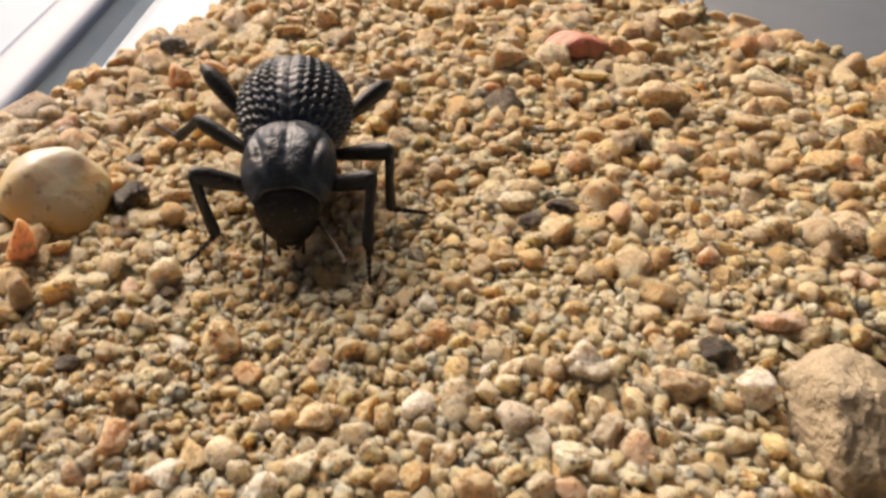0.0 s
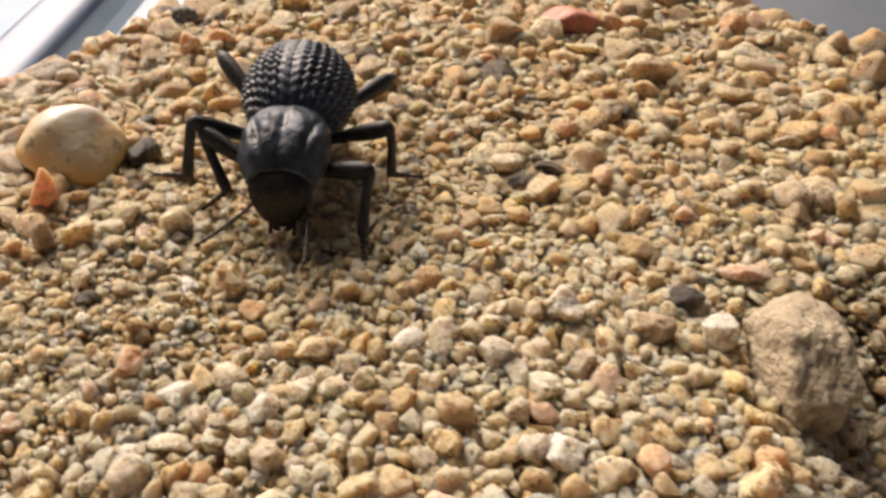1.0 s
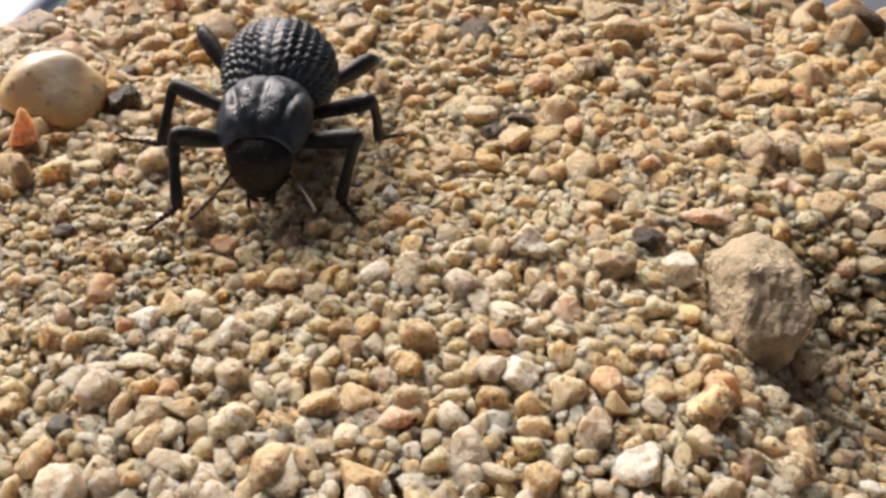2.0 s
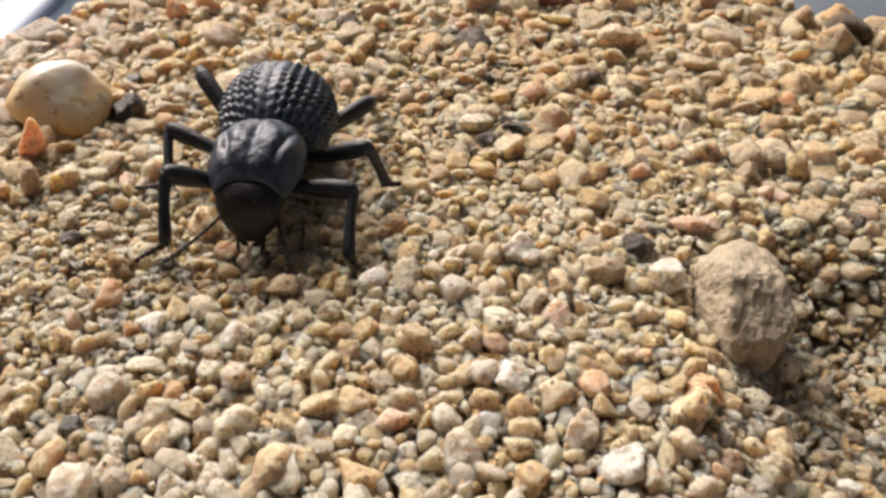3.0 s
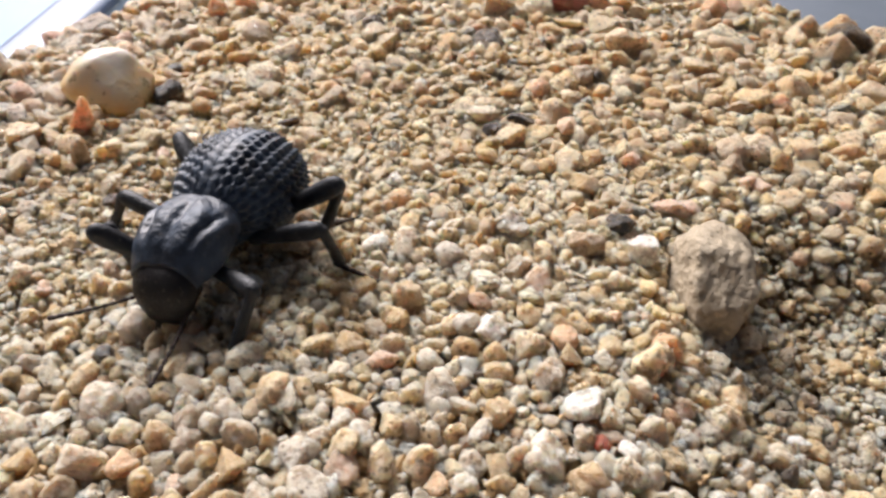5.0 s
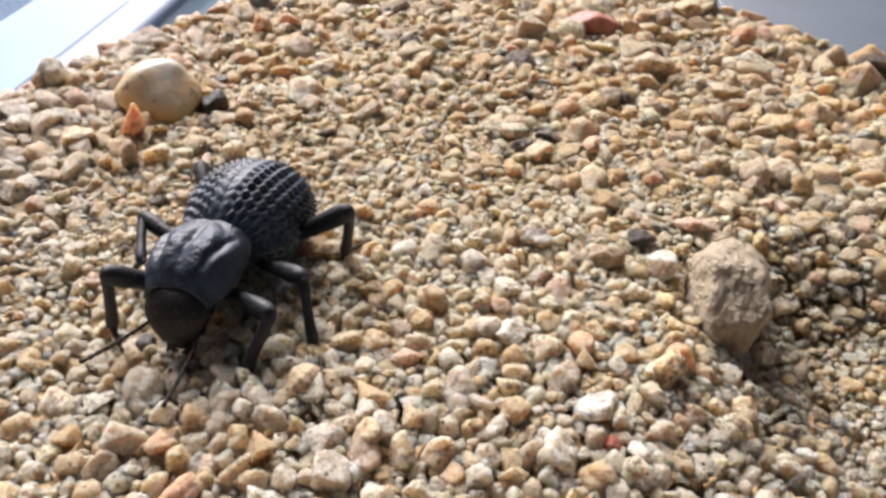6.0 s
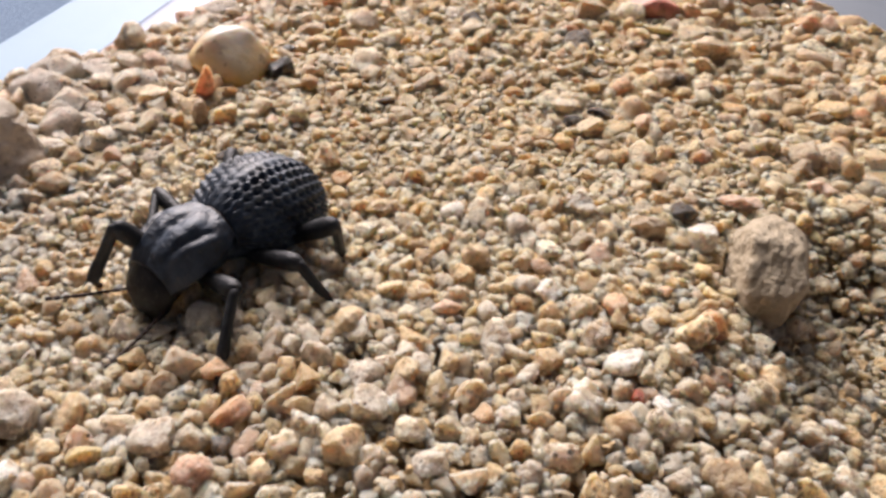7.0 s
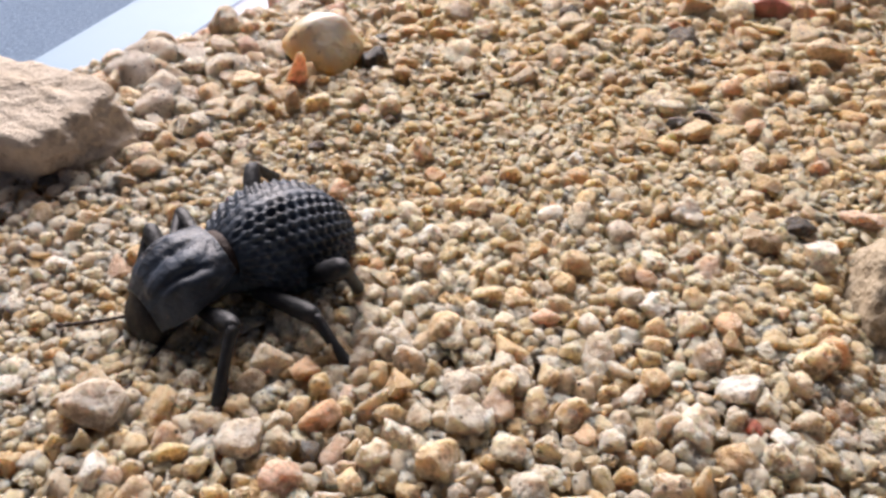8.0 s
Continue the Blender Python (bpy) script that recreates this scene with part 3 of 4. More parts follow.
def crystal(rng, edge):
    """An angular broken grain about the origin, its edges worn: vertices, triangles and which of these are worn edges."""
    while True:
        q = rng.normal(size=(int(rng.integers(9, 17)), 3))
        q *= (rng.uniform(0.78, 1.08, len(q)) / np.linalg.norm(q, axis=1))[:, None]
        bm = bmesh.new()
        for p in q:
            bm.verts.new(p)
        bmesh.ops.convex_hull(bm, input=bm.verts[:])
        bmesh.ops.delete(bm, geom=[v for v in bm.verts if not v.link_faces], context="VERTS")
        bmesh.ops.dissolve_limit(bm, angle_limit=radians(9), verts=bm.verts[:], edges=bm.edges[:])
        if edge:
            flat = bm.faces.layers.int.new("flat")
            for f in bm.faces:
                f[flat] = 1
            made = bmesh.ops.bevel(bm, geom=bm.edges[:], offset=edge, segments=1, affect="EDGES", profile=0.5, clamp_overlap=True)["faces"]
            for f in made:
                f[flat] = 0
        bmesh.ops.recalc_face_normals(bm, faces=bm.faces[:])
        bmesh.ops.triangulate(bm, faces=bm.faces[:])
        bm.verts.index_update()
        v = np.array([tuple(p.co) for p in bm.verts])
        f = np.array([[w.index for w in p.verts] for p in bm.faces])
        worn = np.array([bool(edge) and p[flat] == 0 for p in bm.faces])
        bm.free()
        if len(v) > 8 and np.abs(v).max() < 1.3:
            return v - v.mean(0), f, worn


def pebble_shape(rng, detail):
    """A broken, half-worn grain about the origin: uneven facets, corners and small lumps."""
    v, f = ico(detail)
    p = chipped(v, rng, int(rng.integers(8, 14)), 0.50, 0.96, float(rng.choice([16.0, 26.0, 40.0])), 0.08)
    shift = Vector(rng.uniform(0, 50, 3))
    lump = float(rng.uniform(0.06, 0.16))
    p *= np.array([1 + lump * (noise.noise(Vector(q) * 2.6 + shift) + 0.7 * noise.noise(Vector(q) * 5.5 + shift)) for q in v])[:, None]
    return p / np.abs(p).max() * 0.98, f, np.ones(len(f), bool)


def grain_arrays(spots, edge, seed, sink=(-0.35, 0.25)):
    rng = np.random.default_rng(seed)
    sharp = [crystal(rng, edge * rng.uniform(0.6, 1.5)) for _ in range(30)]
    small = [pebble_shape(rng, 2) for _ in range(50)]
    large = [pebble_shape(rng, 3) for _ in range(70)]
    fine = [pebble_shape(rng, 4) for _ in range(50)]
    verts, faces, worns, n = [], [], [], 0
    for x, y, r in spots:
        z = ground(x, y) + r * rng.uniform(*sink)
        pieces = [(0.0, 0.0, 0.0, 1.0)]
        if edge and r > 0.5 and rng.random() < 0.10:  # grown together from several crystals
            pieces = [(*(rng.uniform(-0.5, 0.5, 3)), rng.uniform(0.45, 0.72)) for _ in range(5)]
        for dx, dy, dz, k in pieces:
            if not edge or rng.random() < 0.42:
                v, f, worn = sharp[int(rng.integers(30))]
            elif r * k > 0.85 and y < 42 and -34 < x < 36:
                v, f, worn = fine[int(rng.integers(50))]
            elif r * k > (0.6 if y < 50 and -40 < x < 42 else 1.35):
                v, f, worn = large[int(rng.integers(70))]
            else:
                v, f, worn = small[int(rng.integers(50))]
            stretch = np.array([1.20, 1.04, 0.88]) * rng.uniform(0.80, 1.2, 3) * r * 1.26 * k
            verts.append(((v * stretch) @ turn_of(rng).T) * (1.0, 1.0, 0.9) + (x + dx * r, y + dy * r, z + dz * r * 0.7))
            faces.append(f + n)
            worns.append(worn)
            n += len(v)
    return np.vstack(verts), np.vstack(faces), np.concatenate(worns)


def big_mesh(name, verts, faces, worn, mat):
    me = bpy.data.meshes.new(name)
    me.vertices.add(len(verts))
    me.vertices.foreach_set("co", (verts * MM).astype(np.float32).ravel())
    me.loops.add(faces.size)
    me.loops.foreach_set("vertex_index", faces.astype(np.int32).ravel())
    me.polygons.add(len(faces))
    me.polygons.foreach_set("loop_start", np.arange(0, faces.size, 3, dtype=np.int32))
    me.polygons.foreach_set("use_smooth", worn)
    me.update(calc_edges=True)
    me.validate()
    me.materials.append(mat)
    return new(name, me)


def gravel():
    spots = scatter()
    close = [-4 < y < 50 and -40 < x < 40 and r > 0.42 for x, y, r in spots]
    near = [s for s, c in zip(spots, close) if c]
    far = [s for s, c in zip(spots, close) if not c and s[2] > 0.6]
    small = [s for s, c in zip(spots, close) if not c and s[2] <= 0.6]
    # the largest grains in front are stones of their own
    single = sorted([s for s in near if s[1] < 46 and -34 < s[0] < 34], key=lambda s: -s[2])[:300]
    chosen = set(single)
    near = [s for s in near if s not in chosen]
    rng = np.random.default_rng(11)
    under = [(x, y, r) for x, y, r in zip(rng.uniform(-60, 62, 8000).tolist(), rng.uniform(-8, 128, 8000).tolist(), rng.uniform(0.32, 0.7, 8000).tolist()) if ground(x, y) > -9.5]
    for spots_, edge, seed, sink in ((near, 0.28, 21, (-0.35, 0.3)), (far, 0.27, 22, (-0.35, 0.3)), (small, 0.27, 24, (-0.35, 0.3)), (under, 0.0, 23, (-1.0, 0.0))):
        v, f, worn = grain_arrays(spots_, edge, seed, sink)
        ob = big_mesh("gravel", v, f, worn, (GRAIN_FINE if spots_ is small else GRAIN_MIX) if edge else SAND)
        ob.parent = gravel_bed
        tagged(ob, "loose angular buff and grey granite gravel", kind="stuff")
    shared = []
    for k in range(24):
        v, f, worn = pebble_shape(rng, 4) if k % 3 else crystal(rng, 0.27)
        me = bpy.data.meshes.new("stone")
        me.from_pydata((v * (1.22, 1.05, 0.9) * MM).tolist(), [], f.tolist())
        me.polygons.foreach_set("use_smooth", worn)
        me.materials.append(GRAIN_ONE)
        shared.append(me)
    for x, y, r in single:
        ob = new("stone", shared[int(rng.integers(24))])
        ob.parent = gravel_bed
        ob.matrix_basis = pose(x * MM, y * MM, (ground(x, y) + r * rng.uniform(-0.2, 0.25)) * MM, *rng.uniform(-180, 180, 3)) @ Matrix.Diagonal((*(r * rng.uniform(0.92, 1.12, 3)), 1))


# ---- beetle ----
def grid_mesh(name, fn, nu, nv, mat, parent, wrap=False):
    """A surface fn(u, v) over the unit square."""
    verts = [fn(i / nu, j / nv) for i in range(nu + 1) for j in range(nv + 1)]
    faces = [(i * (nv + 1) + j, i * (nv + 1) + j + 1, (i + 1) * (nv + 1) + j + 1, (i + 1) * (nv + 1) + j) for i in range(nu) for j in range(nv)]
    ob = mesh_object(name, verts[:], faces[:], mat, parent)
    bm = bmesh.new()
    bm.from_mesh(ob.data)
    bmesh.ops.remove_doubles(bm, verts=bm.verts, dist=1e-6)
    bmesh.ops.recalc_face_normals(bm, faces=bm.faces)
    bm.to_mesh(ob.data)
    bm.free()
    return ob


def tube(points, rx, rz, n=14, up=(0, 0, 1), bm=None):
    """A capped tube through points (millimetres) with the half widths rx across and rz along up."""
    bm = bm or bmesh.new()
    pts = [Vector(p) for p in points]
    rings = []
    for k, p in enumerate(pts):
        ahead = (pts[min(k + 1, len(pts) - 1)] - pts[max(k - 1, 0)]).normalized()
        across = ahead.cross(Vector(up)).normalized()
        over = across.cross(ahead).normalized()
        rings.append([bm.verts.new((p + across * rx[k] * math.cos(2 * math.pi * i / n) + over * rz[k] * math.sin(2 * math.pi * i / n)) * MM) for i in range(n)])
    for a, b in zip(rings, rings[1:]):
        for i in range(n):
            bm.faces.new((a[i], a[(i + 1) % n], b[(i + 1) % n], b[i]))
    for ring, end in ((rings[0], pts[0]), (rings[-1], pts[-1])):
        tip = bm.verts.new(end * MM)
        for i in range(n):
            bm.faces.new((ring[i], ring[(i + 1) % n], tip))
    bmesh.ops.recalc_face_normals(bm, faces=bm.faces)
    return bm


def smoothed(table, s):
    """A smooth curve through evenly spaced values."""
    k = s * (len(table) - 1)
    i = min(int(k), len(table) - 2)
    f = k - i
    p0, p1, p2, p3 = table[max(i - 1, 0)], table[i], table[i + 1], table[min(i + 2, len(table) - 1)]
    return p1 + 0.5 * f * (p2 - p0 + f * (2 * p0 - 5 * p1 + 4 * p2 - p3 + f * (3 * (p1 - p2) + p3 - p0)))


def elytra_point(u, v):
    s = 1 - (1 - u) ** 1.9
    a = radians(-124 + 248 * v)
    if s < 0.46:
        q = 1 - ((0.46 - s) / 0.46) ** 2.2
        w, h = 2.52 + 2.28 * q ** 0.8, 2.0 + 2.5 * q ** 0.85
    else:
        q = max(0.0, 1 - ((s - 0.46) / 0.54) ** 2.2)
        w, h = 4.80 * q ** 0.5, 4.5 * q ** 0.5
    y = -0.15 - 11.7 * s
    zc = 4.85 - 0.9 * s * s
    # a lattice of deep pits with a blunt tubercle between each four, weaker beside the suture and at the shoulder
    deg = math.degrees(a)
    lane, run = (abs(deg) - 8.0) / 10.8, s * 11.7 / 0.86
    k = round(lane)
    c = math.floor(lane)
    turned = run - (0.5 if c % 2 else 0.0)
    pit = math.exp(-(((lane - c - 0.5) / 0.36) ** 2) - (((turned - round(turned)) / 0.30) ** 2))
    turned = run - 0.25 - (0.5 if k % 2 else 0.0)
    knob = math.exp(-(((lane - k) / 0.30) ** 2) - (((turned - round(turned)) / 0.28) ** 2))
    amp = 0.40 * min(1.0, s / 0.04) * (0.3 if k <= 0 else 0.8 if k == 1 else 1.0) * (1.0 if abs(deg) < 98 else max(0.0, (120 - abs(deg)) / 22)) * min(1.0, (1 - s) / 0.05)
    size = min(1.0, w / 4.2)
    bump = amp * size * (0.62 * knob - 0.85 * pit + 0.12)
    bump += 0.04 * noise.noise(Vector((deg * 0.12, y * 2.2, 4.0)))
    r = bump - 0.10 * math.exp(-((deg / 1.5) ** 2)) * min(1.0, s / 0.05)
    return ((w + r) * math.sin(a), y - 0.6 * r * max(0.0, (s - 0.6) / 0.4), zc + (h + r) * math.cos(a))


def pronotum_point(u, v):
    """A humped shield: widest past its middle, sharp margins that sink towards the front, and flanks tucked in below."""
    deg = -128 + 256 * v
    a = radians(max(-90.0, min(90.0, deg)))
    s = min(1.0, max(0.0, (u - 0.05) / 0.90))
    lip = 1.0
    if u < 0.05:
        lip = 0.72 + 0.28 * (u / 0.05) ** 0.4
    elif u > 0.95:
        lip = 0.84 + 0.16 * ((1 - u) / 0.05) ** 0.5
    w = smoothed([3.02, 3.42, 3.60, 3.66, 3.54, 3.18, 2.60], s)
    h = smoothed([1.58, 2.12, 2.50, 2.74, 2.72, 2.40, 1.62], s)
    zc = 5.6 - 1.2 * s
    sn, cs = math.sin(a), math.cos(a)
    y = 0.05 + 6.2 * s + 0.25 * (1 - cs) * (s - 0.35) - 0.30 * cs * cs * (1 - s)
    x = w * sn
    m = abs(x)
    swell = 0.16 * math.exp(-((m - 1.15) ** 2) / 0.35 - ((s - 0.5) ** 2) / 0.09) - 0.22 * math.exp(-((x / 0.28) ** 2)) * math.exp(-(((s - 0.5) / 0.36) ** 2))
    swell += 0.20 * math.exp(-((m - 2.75 + 1.5 * (s - 0.5)) ** 2) / 0.12 - ((s - 0.55) ** 2) / 0.08) - 0.26 * math.exp(-((m - 2.05 + 1.6 * (s - 0.5)) ** 2) / 0.07 - ((s - 0.5) ** 2) / 0.07)
    swell *= 1.45
    swell += 0.17 * noise.noise(Vector((x * 0.8, y * 0.7, 1.0))) + 0.07 * noise.noise(Vector((x * 1.9, y * 1.6, 5.0))) + 0.03 * noise.noise(Vector((x * 4.0, y * 4.0, 9.0)))
    r = swell * max(0.0, cs) ** 0.5
    rim = 0.10 * math.exp(-(((abs(deg) - 86) / 5.0) ** 2))
    across = math.copysign(abs(sn) ** 0.88, sn)
    px, pz = (w + rim + 0.6 * r) * lip * across, zc + (h + r) * lip * cs ** 0.95
    if abs(deg) > 90:
        k = (abs(deg) - 90) / 38.0
        px *= 1 - 0.20 * min(1.0, k * 4) - 0.34 * k
        pz -= 0.10 * min(1.0, k * 4) + 2.2 * k * (1 - 0.3 * s)
    return (px, y, pz)


COXA = {"front": (2.0, 3.4, 3.3), "middle": (2.9, -1.2, 3.0), "hind": (3.2, -5.2, 3.0)}
LENGTH = {'front': (5.78, 5.2, 3.0), 'middle': (6.3, 5.04, 3.4), 'hind': (6.97, 6.3, 3.8)}


def limb(name, length, widths, mat, parent, bow=0.0, n=14):
    """A joint of a leg along its own z, from the joint at its base."""
    cut = [0.0, 0.006, 0.02, 0.045, 0.08] + [k / 14 for k in range(2, 13)] + [0.92, 0.955, 0.98, 0.994, 1.0]
    e = 0.55 * widths[-1] / length
    pts = [(bow * math.sin(math.pi * k), 0, (-e + (1 + 2 * e) * k) * length) for k in cut]
    rad = [max(0.02, smoothed(widths, k) * math.sqrt(max(0.0, 1 - max(0.0, 1 - min(k, 1 - k) / 0.08) ** 2))) for k in cut]
    return part(name, tube(pts, rad, [r * 0.88 for r in rad], n, up=(1, 0, 0.01)), mat, parent)


def foot(length, parent):
    """Five beaded joints and two hooked claws."""
    pts, rad, at = [], [], 0.0
    for k, share in enumerate((0.26, 0.18, 0.15, 0.13, 0.28)):
        l, r = length * share, 0.30 - 0.03 * k
        for q, f in ((0.05, 0.55), (0.3, 0.9), (0.7, 1.05), (0.95, 0.75)):
            pts.append((0, 0, at + l * q))
            rad.append(r * f)
        at += l
    bm = tube(pts, rad, [0.85 * r for r in rad], 8, up=(1, 0, 0.01))
    for side_ in (-1, 1):
        tube([(0, 0.06 * side_, at - 0.05), (0.08, 0.24 * side_, at + 0.30), (0.02, 0.36 * side_, at + 0.55), (-0.18, 0.40 * side_, at + 0.68)], [0.09, 0.08, 0.05, 0.015], [0.09, 0.08, 0.05, 0.015], 6, up=(1, 0, 0.01), bm=bm)
    return part("tarsus", bm, TARSAL, parent, "dark reddish-brown jointed foot with two claws")


def spurs(length, parent):
    bm = bmesh.new()
    for y in (-0.28, 0.28):
        tube([(0.15, y, length - 0.15), (0.32, y * 1.5, length + 0.3), (0.36, y * 1.7, length + 0.62)], [0.10, 0.07, 0.015], [0.10, 0.07, 0.015], 6, up=(1, 0, 0.01), bm=bm)
    return part("spur", bm, TARSAL, parent)


def beetle():
    root = tagged(new("beetle"), "black darkling beetle with rows of blunt tubercles, walking over gravel", "beetle")
    grid_mesh("elytra", elytra_point, 210, 270, SHELL, root)
    part("waist", tube([(0, -1.0, 5.0), (0, -0.4, 5.1), (0, 0.1, 5.1), (0, 0.6, 5.0)], [1.9, 2.15, 2.2, 1.9], [1.7, 1.8, 1.8, 1.6], 28), TARSAL, root, "rusty-brown fringe between the wing cases and the thorax")
    pronotum = grid_mesh("pronotum", pronotum_point, 80, 128, PRONOTE, root)
    ys = [-11.2, -10.2, -8.5, -6.0, -3.5, -1.5, 0.2, 2.0, 3.8, 5.0, 5.7]
    part("underside", tube([(0, y, 3.55 + (0.25 if y > 0 else 0.0)) for y in ys], [0.9, 2.3, 3.7, 4.25, 3.9, 2.9, 2.3, 2.8, 2.9, 2.3, 1.4], [0.5, 1.1, 1.7, 1.9, 1.8, 1.6, 1.5, 1.6, 1.6, 1.3, 0.9], 24), SHELL, root)
    # head, bent down, with a broad face
    hs = [(0, 4.6, 4.35), (0, 5.5, 4.3), (0, 6.05, 4.15), (0, 6.5, 3.85), (0, 6.88, 3.4), (0, 7.15, 2.85), (0, 7.32, 2.3), (0, 7.42, 1.8), (0, 7.42, 1.45)]
    bm = tube(hs, [2.42, 2.55, 2.60, 2.56, 2.44, 2.20, 1.88, 1.50, 0.88], [1.52, 1.62, 1.60, 1.36, 1.16, 0.95, 0.78, 0.6, 0.35], 36)
    for v in bm.verts:
        q = v.co / MM
        v.co += v.co.normalized() * (0.10 * noise.noise(q * 0.9) + 0.05 * noise.noise(q * 2.6)) * MM
        v.co.z -= 0.14 * math.exp(-(((q.z - 2.75) / 0.16) ** 2)) * MM
    head = part("head", bm, HEADSHELL, root, "dull brownish-black down-bent head")
    part("clypeus", tube([(0, 7.22, 2.5), (0, 7.46, 2.05), (0, 7.54, 1.6)], [1.6, 1.5, 1.15], [0.55, 0.5, 0.3], 22), HEADSHELL, head)
    part("labrum", tube([(0, 7.3, 1.8), (0, 7.55, 1.4), (0, 7.6, 1.1)], [1.0, 0.9, 0.5], [0.34, 0.3, 0.15], 14), HEADSHELL, head)
    for sx in (1, -1):
        part("eye", tube([(sx * 1.95, 6.0, 3.8), (sx * 2.3, 6.2, 3.7), (sx * 2.46, 6.3, 3.6)], [0.6, 0.5, 0.15], [0.42, 0.34, 0.1], 12, up=(0, 0.3, 1)), EYE, head, "small black kidney-shaped eye")
        part("mandible", tube([(sx * 0.9, 7.0, 1.6), (sx * 0.85, 7.4, 1.1), (sx * 0.45, 7.65, 0.8), (sx * 0.1, 7.7, 0.7)], [0.32, 0.28, 0.2, 0.05], [0.32, 0.28, 0.2, 0.05], 8), TARSAL, head)
        part("palp", tube([(sx * 0.7, 6.9, 1.6), (sx * 1.0, 7.4, 1.0), (sx * 0.95, 7.85, 0.5), (sx * 0.85, 8.05, 0.3)], [0.13, 0.13, 0.17, 0.1], [0.13, 0.13, 0.17, 0.1], 8), TARSAL, head)
    legs, feelers = {}, {}
    for sx, tag in ((1, "A"), (-1, "B")):
        for kind in ("front", "middle", "hind"):
            lf, lt, la = LENGTH[kind]
            thick = {"front": 1.0, "middle": 0.94, "hind": 1.06}[kind]
            femur = limb("femur", lf, [q * thick for q in (0.42, 0.52, 0.62, 0.72, 0.80, 0.80, 0.62)], LEGSHELL, root, 0.12)
            tibia = limb("tibia", lt, [q * thick for q in (0.50, 0.50, 0.47, 0.47, 0.50, 0.56, 0.50)], LEGSHELL, root, -0.10)
            spurs(lt, tibia)
            legs[kind, tag] = (sx, femur, tibia, foot(la, tibia))
        pts, rad, at = [], [], 0.0
        for k in range(11):
            l = 0.60 if k != 2 else 0.95
            r = 0.15 + 0.025 * (k > 6)
            for q, f in ((0.08, 0.62), (0.3, 0.95), (0.75, 1.05), (0.95, 0.7)):
                z = at + l * q
                pts.append((0.018 * z * (6.6 - z), 0, z))
                rad.append(r * f)
            at += l
        bm = tube(pts, rad, rad[:], 8, up=(1, 0, 0.01))
        feelers[tag] = (sx, part("antenna", bm, TARSAL, root, "thin beaded dark antenna"))
    return root, legs, feelers, (pronotum, head)


BEETLE, LEGS, FEELERS, FORE = beetle()

gravel()


def aimed(a, b):
    """The pose at a, in millimetres, whose z points to b."""
    return Matrix.Translation(Vector(a) * MM) @ (Vector(b) - Vector(a)).to_track_quat("Z", "Y").to_matrix().to_4x4()


# the fore body turns on the waist: degrees about x, y and z by time
BEND = {
    0.0: (-4.9, -0.7, -0.2),
    0.5: (-6.2, -0.3, 1.0),
    1.0: (-3.2, -1.1, 1.2),
    1.5: (-4.5, -0.8, -1.1),
    3.0: (-3.2, -0.4, -0.6),
    3.5: (-4.5, -0.6, 0.0),
    4.0: (-4.8, 0.6, 3.3),
    5.5: (-6.0, 1.6, 1.9),
    6.0: (-7.2, 1.5, 2.1),
    6.5: (-22.0, 0.2, -1.8),
    7.0: (-14.7, 0.6, -4.0),
    7.5: (-21.5, -0.0, -3.4),
    8.0: (-23.8, 0.1, -3.0),
}


def fore(t):
    waist = Vector((0, 0.3, 4.8)) * MM
    return Matrix.Translation(waist) @ pose(0, 0, 0, *BEND[t]) @ Matrix.Translation(-waist)


def step(kind, tag, rows):
    """One leg: knee, ankle and toe by time, in the beetle's own space."""
    sx, femur, tibia, tarsus = LEGS[kind, tag]
    x, y, z = COXA[kind]
    hips = [fore(t) @ (Vector((sx * x, y, z)) * MM) / MM if kind == "front" else Vector((sx * x, y, z)) for t, *_ in rows]
    walk(femur, [(t, aimed(hip, knee)) for hip, (t, knee, ankle, toe) in zip(hips, rows)])
    walk(tibia, [(t, aimed(knee, ankle)) for t, knee, ankle, toe in rows])
    feet = []
    for t, knee, ankle, toe in rows:
        inside = aimed(knee, ankle).inverted()
        a = inside @ (Vector(ankle) * MM) / MM
        feet.append((t, aimed(a, inside @ (Vector(toe) * MM) / MM)))
    walk(tarsus, feet)


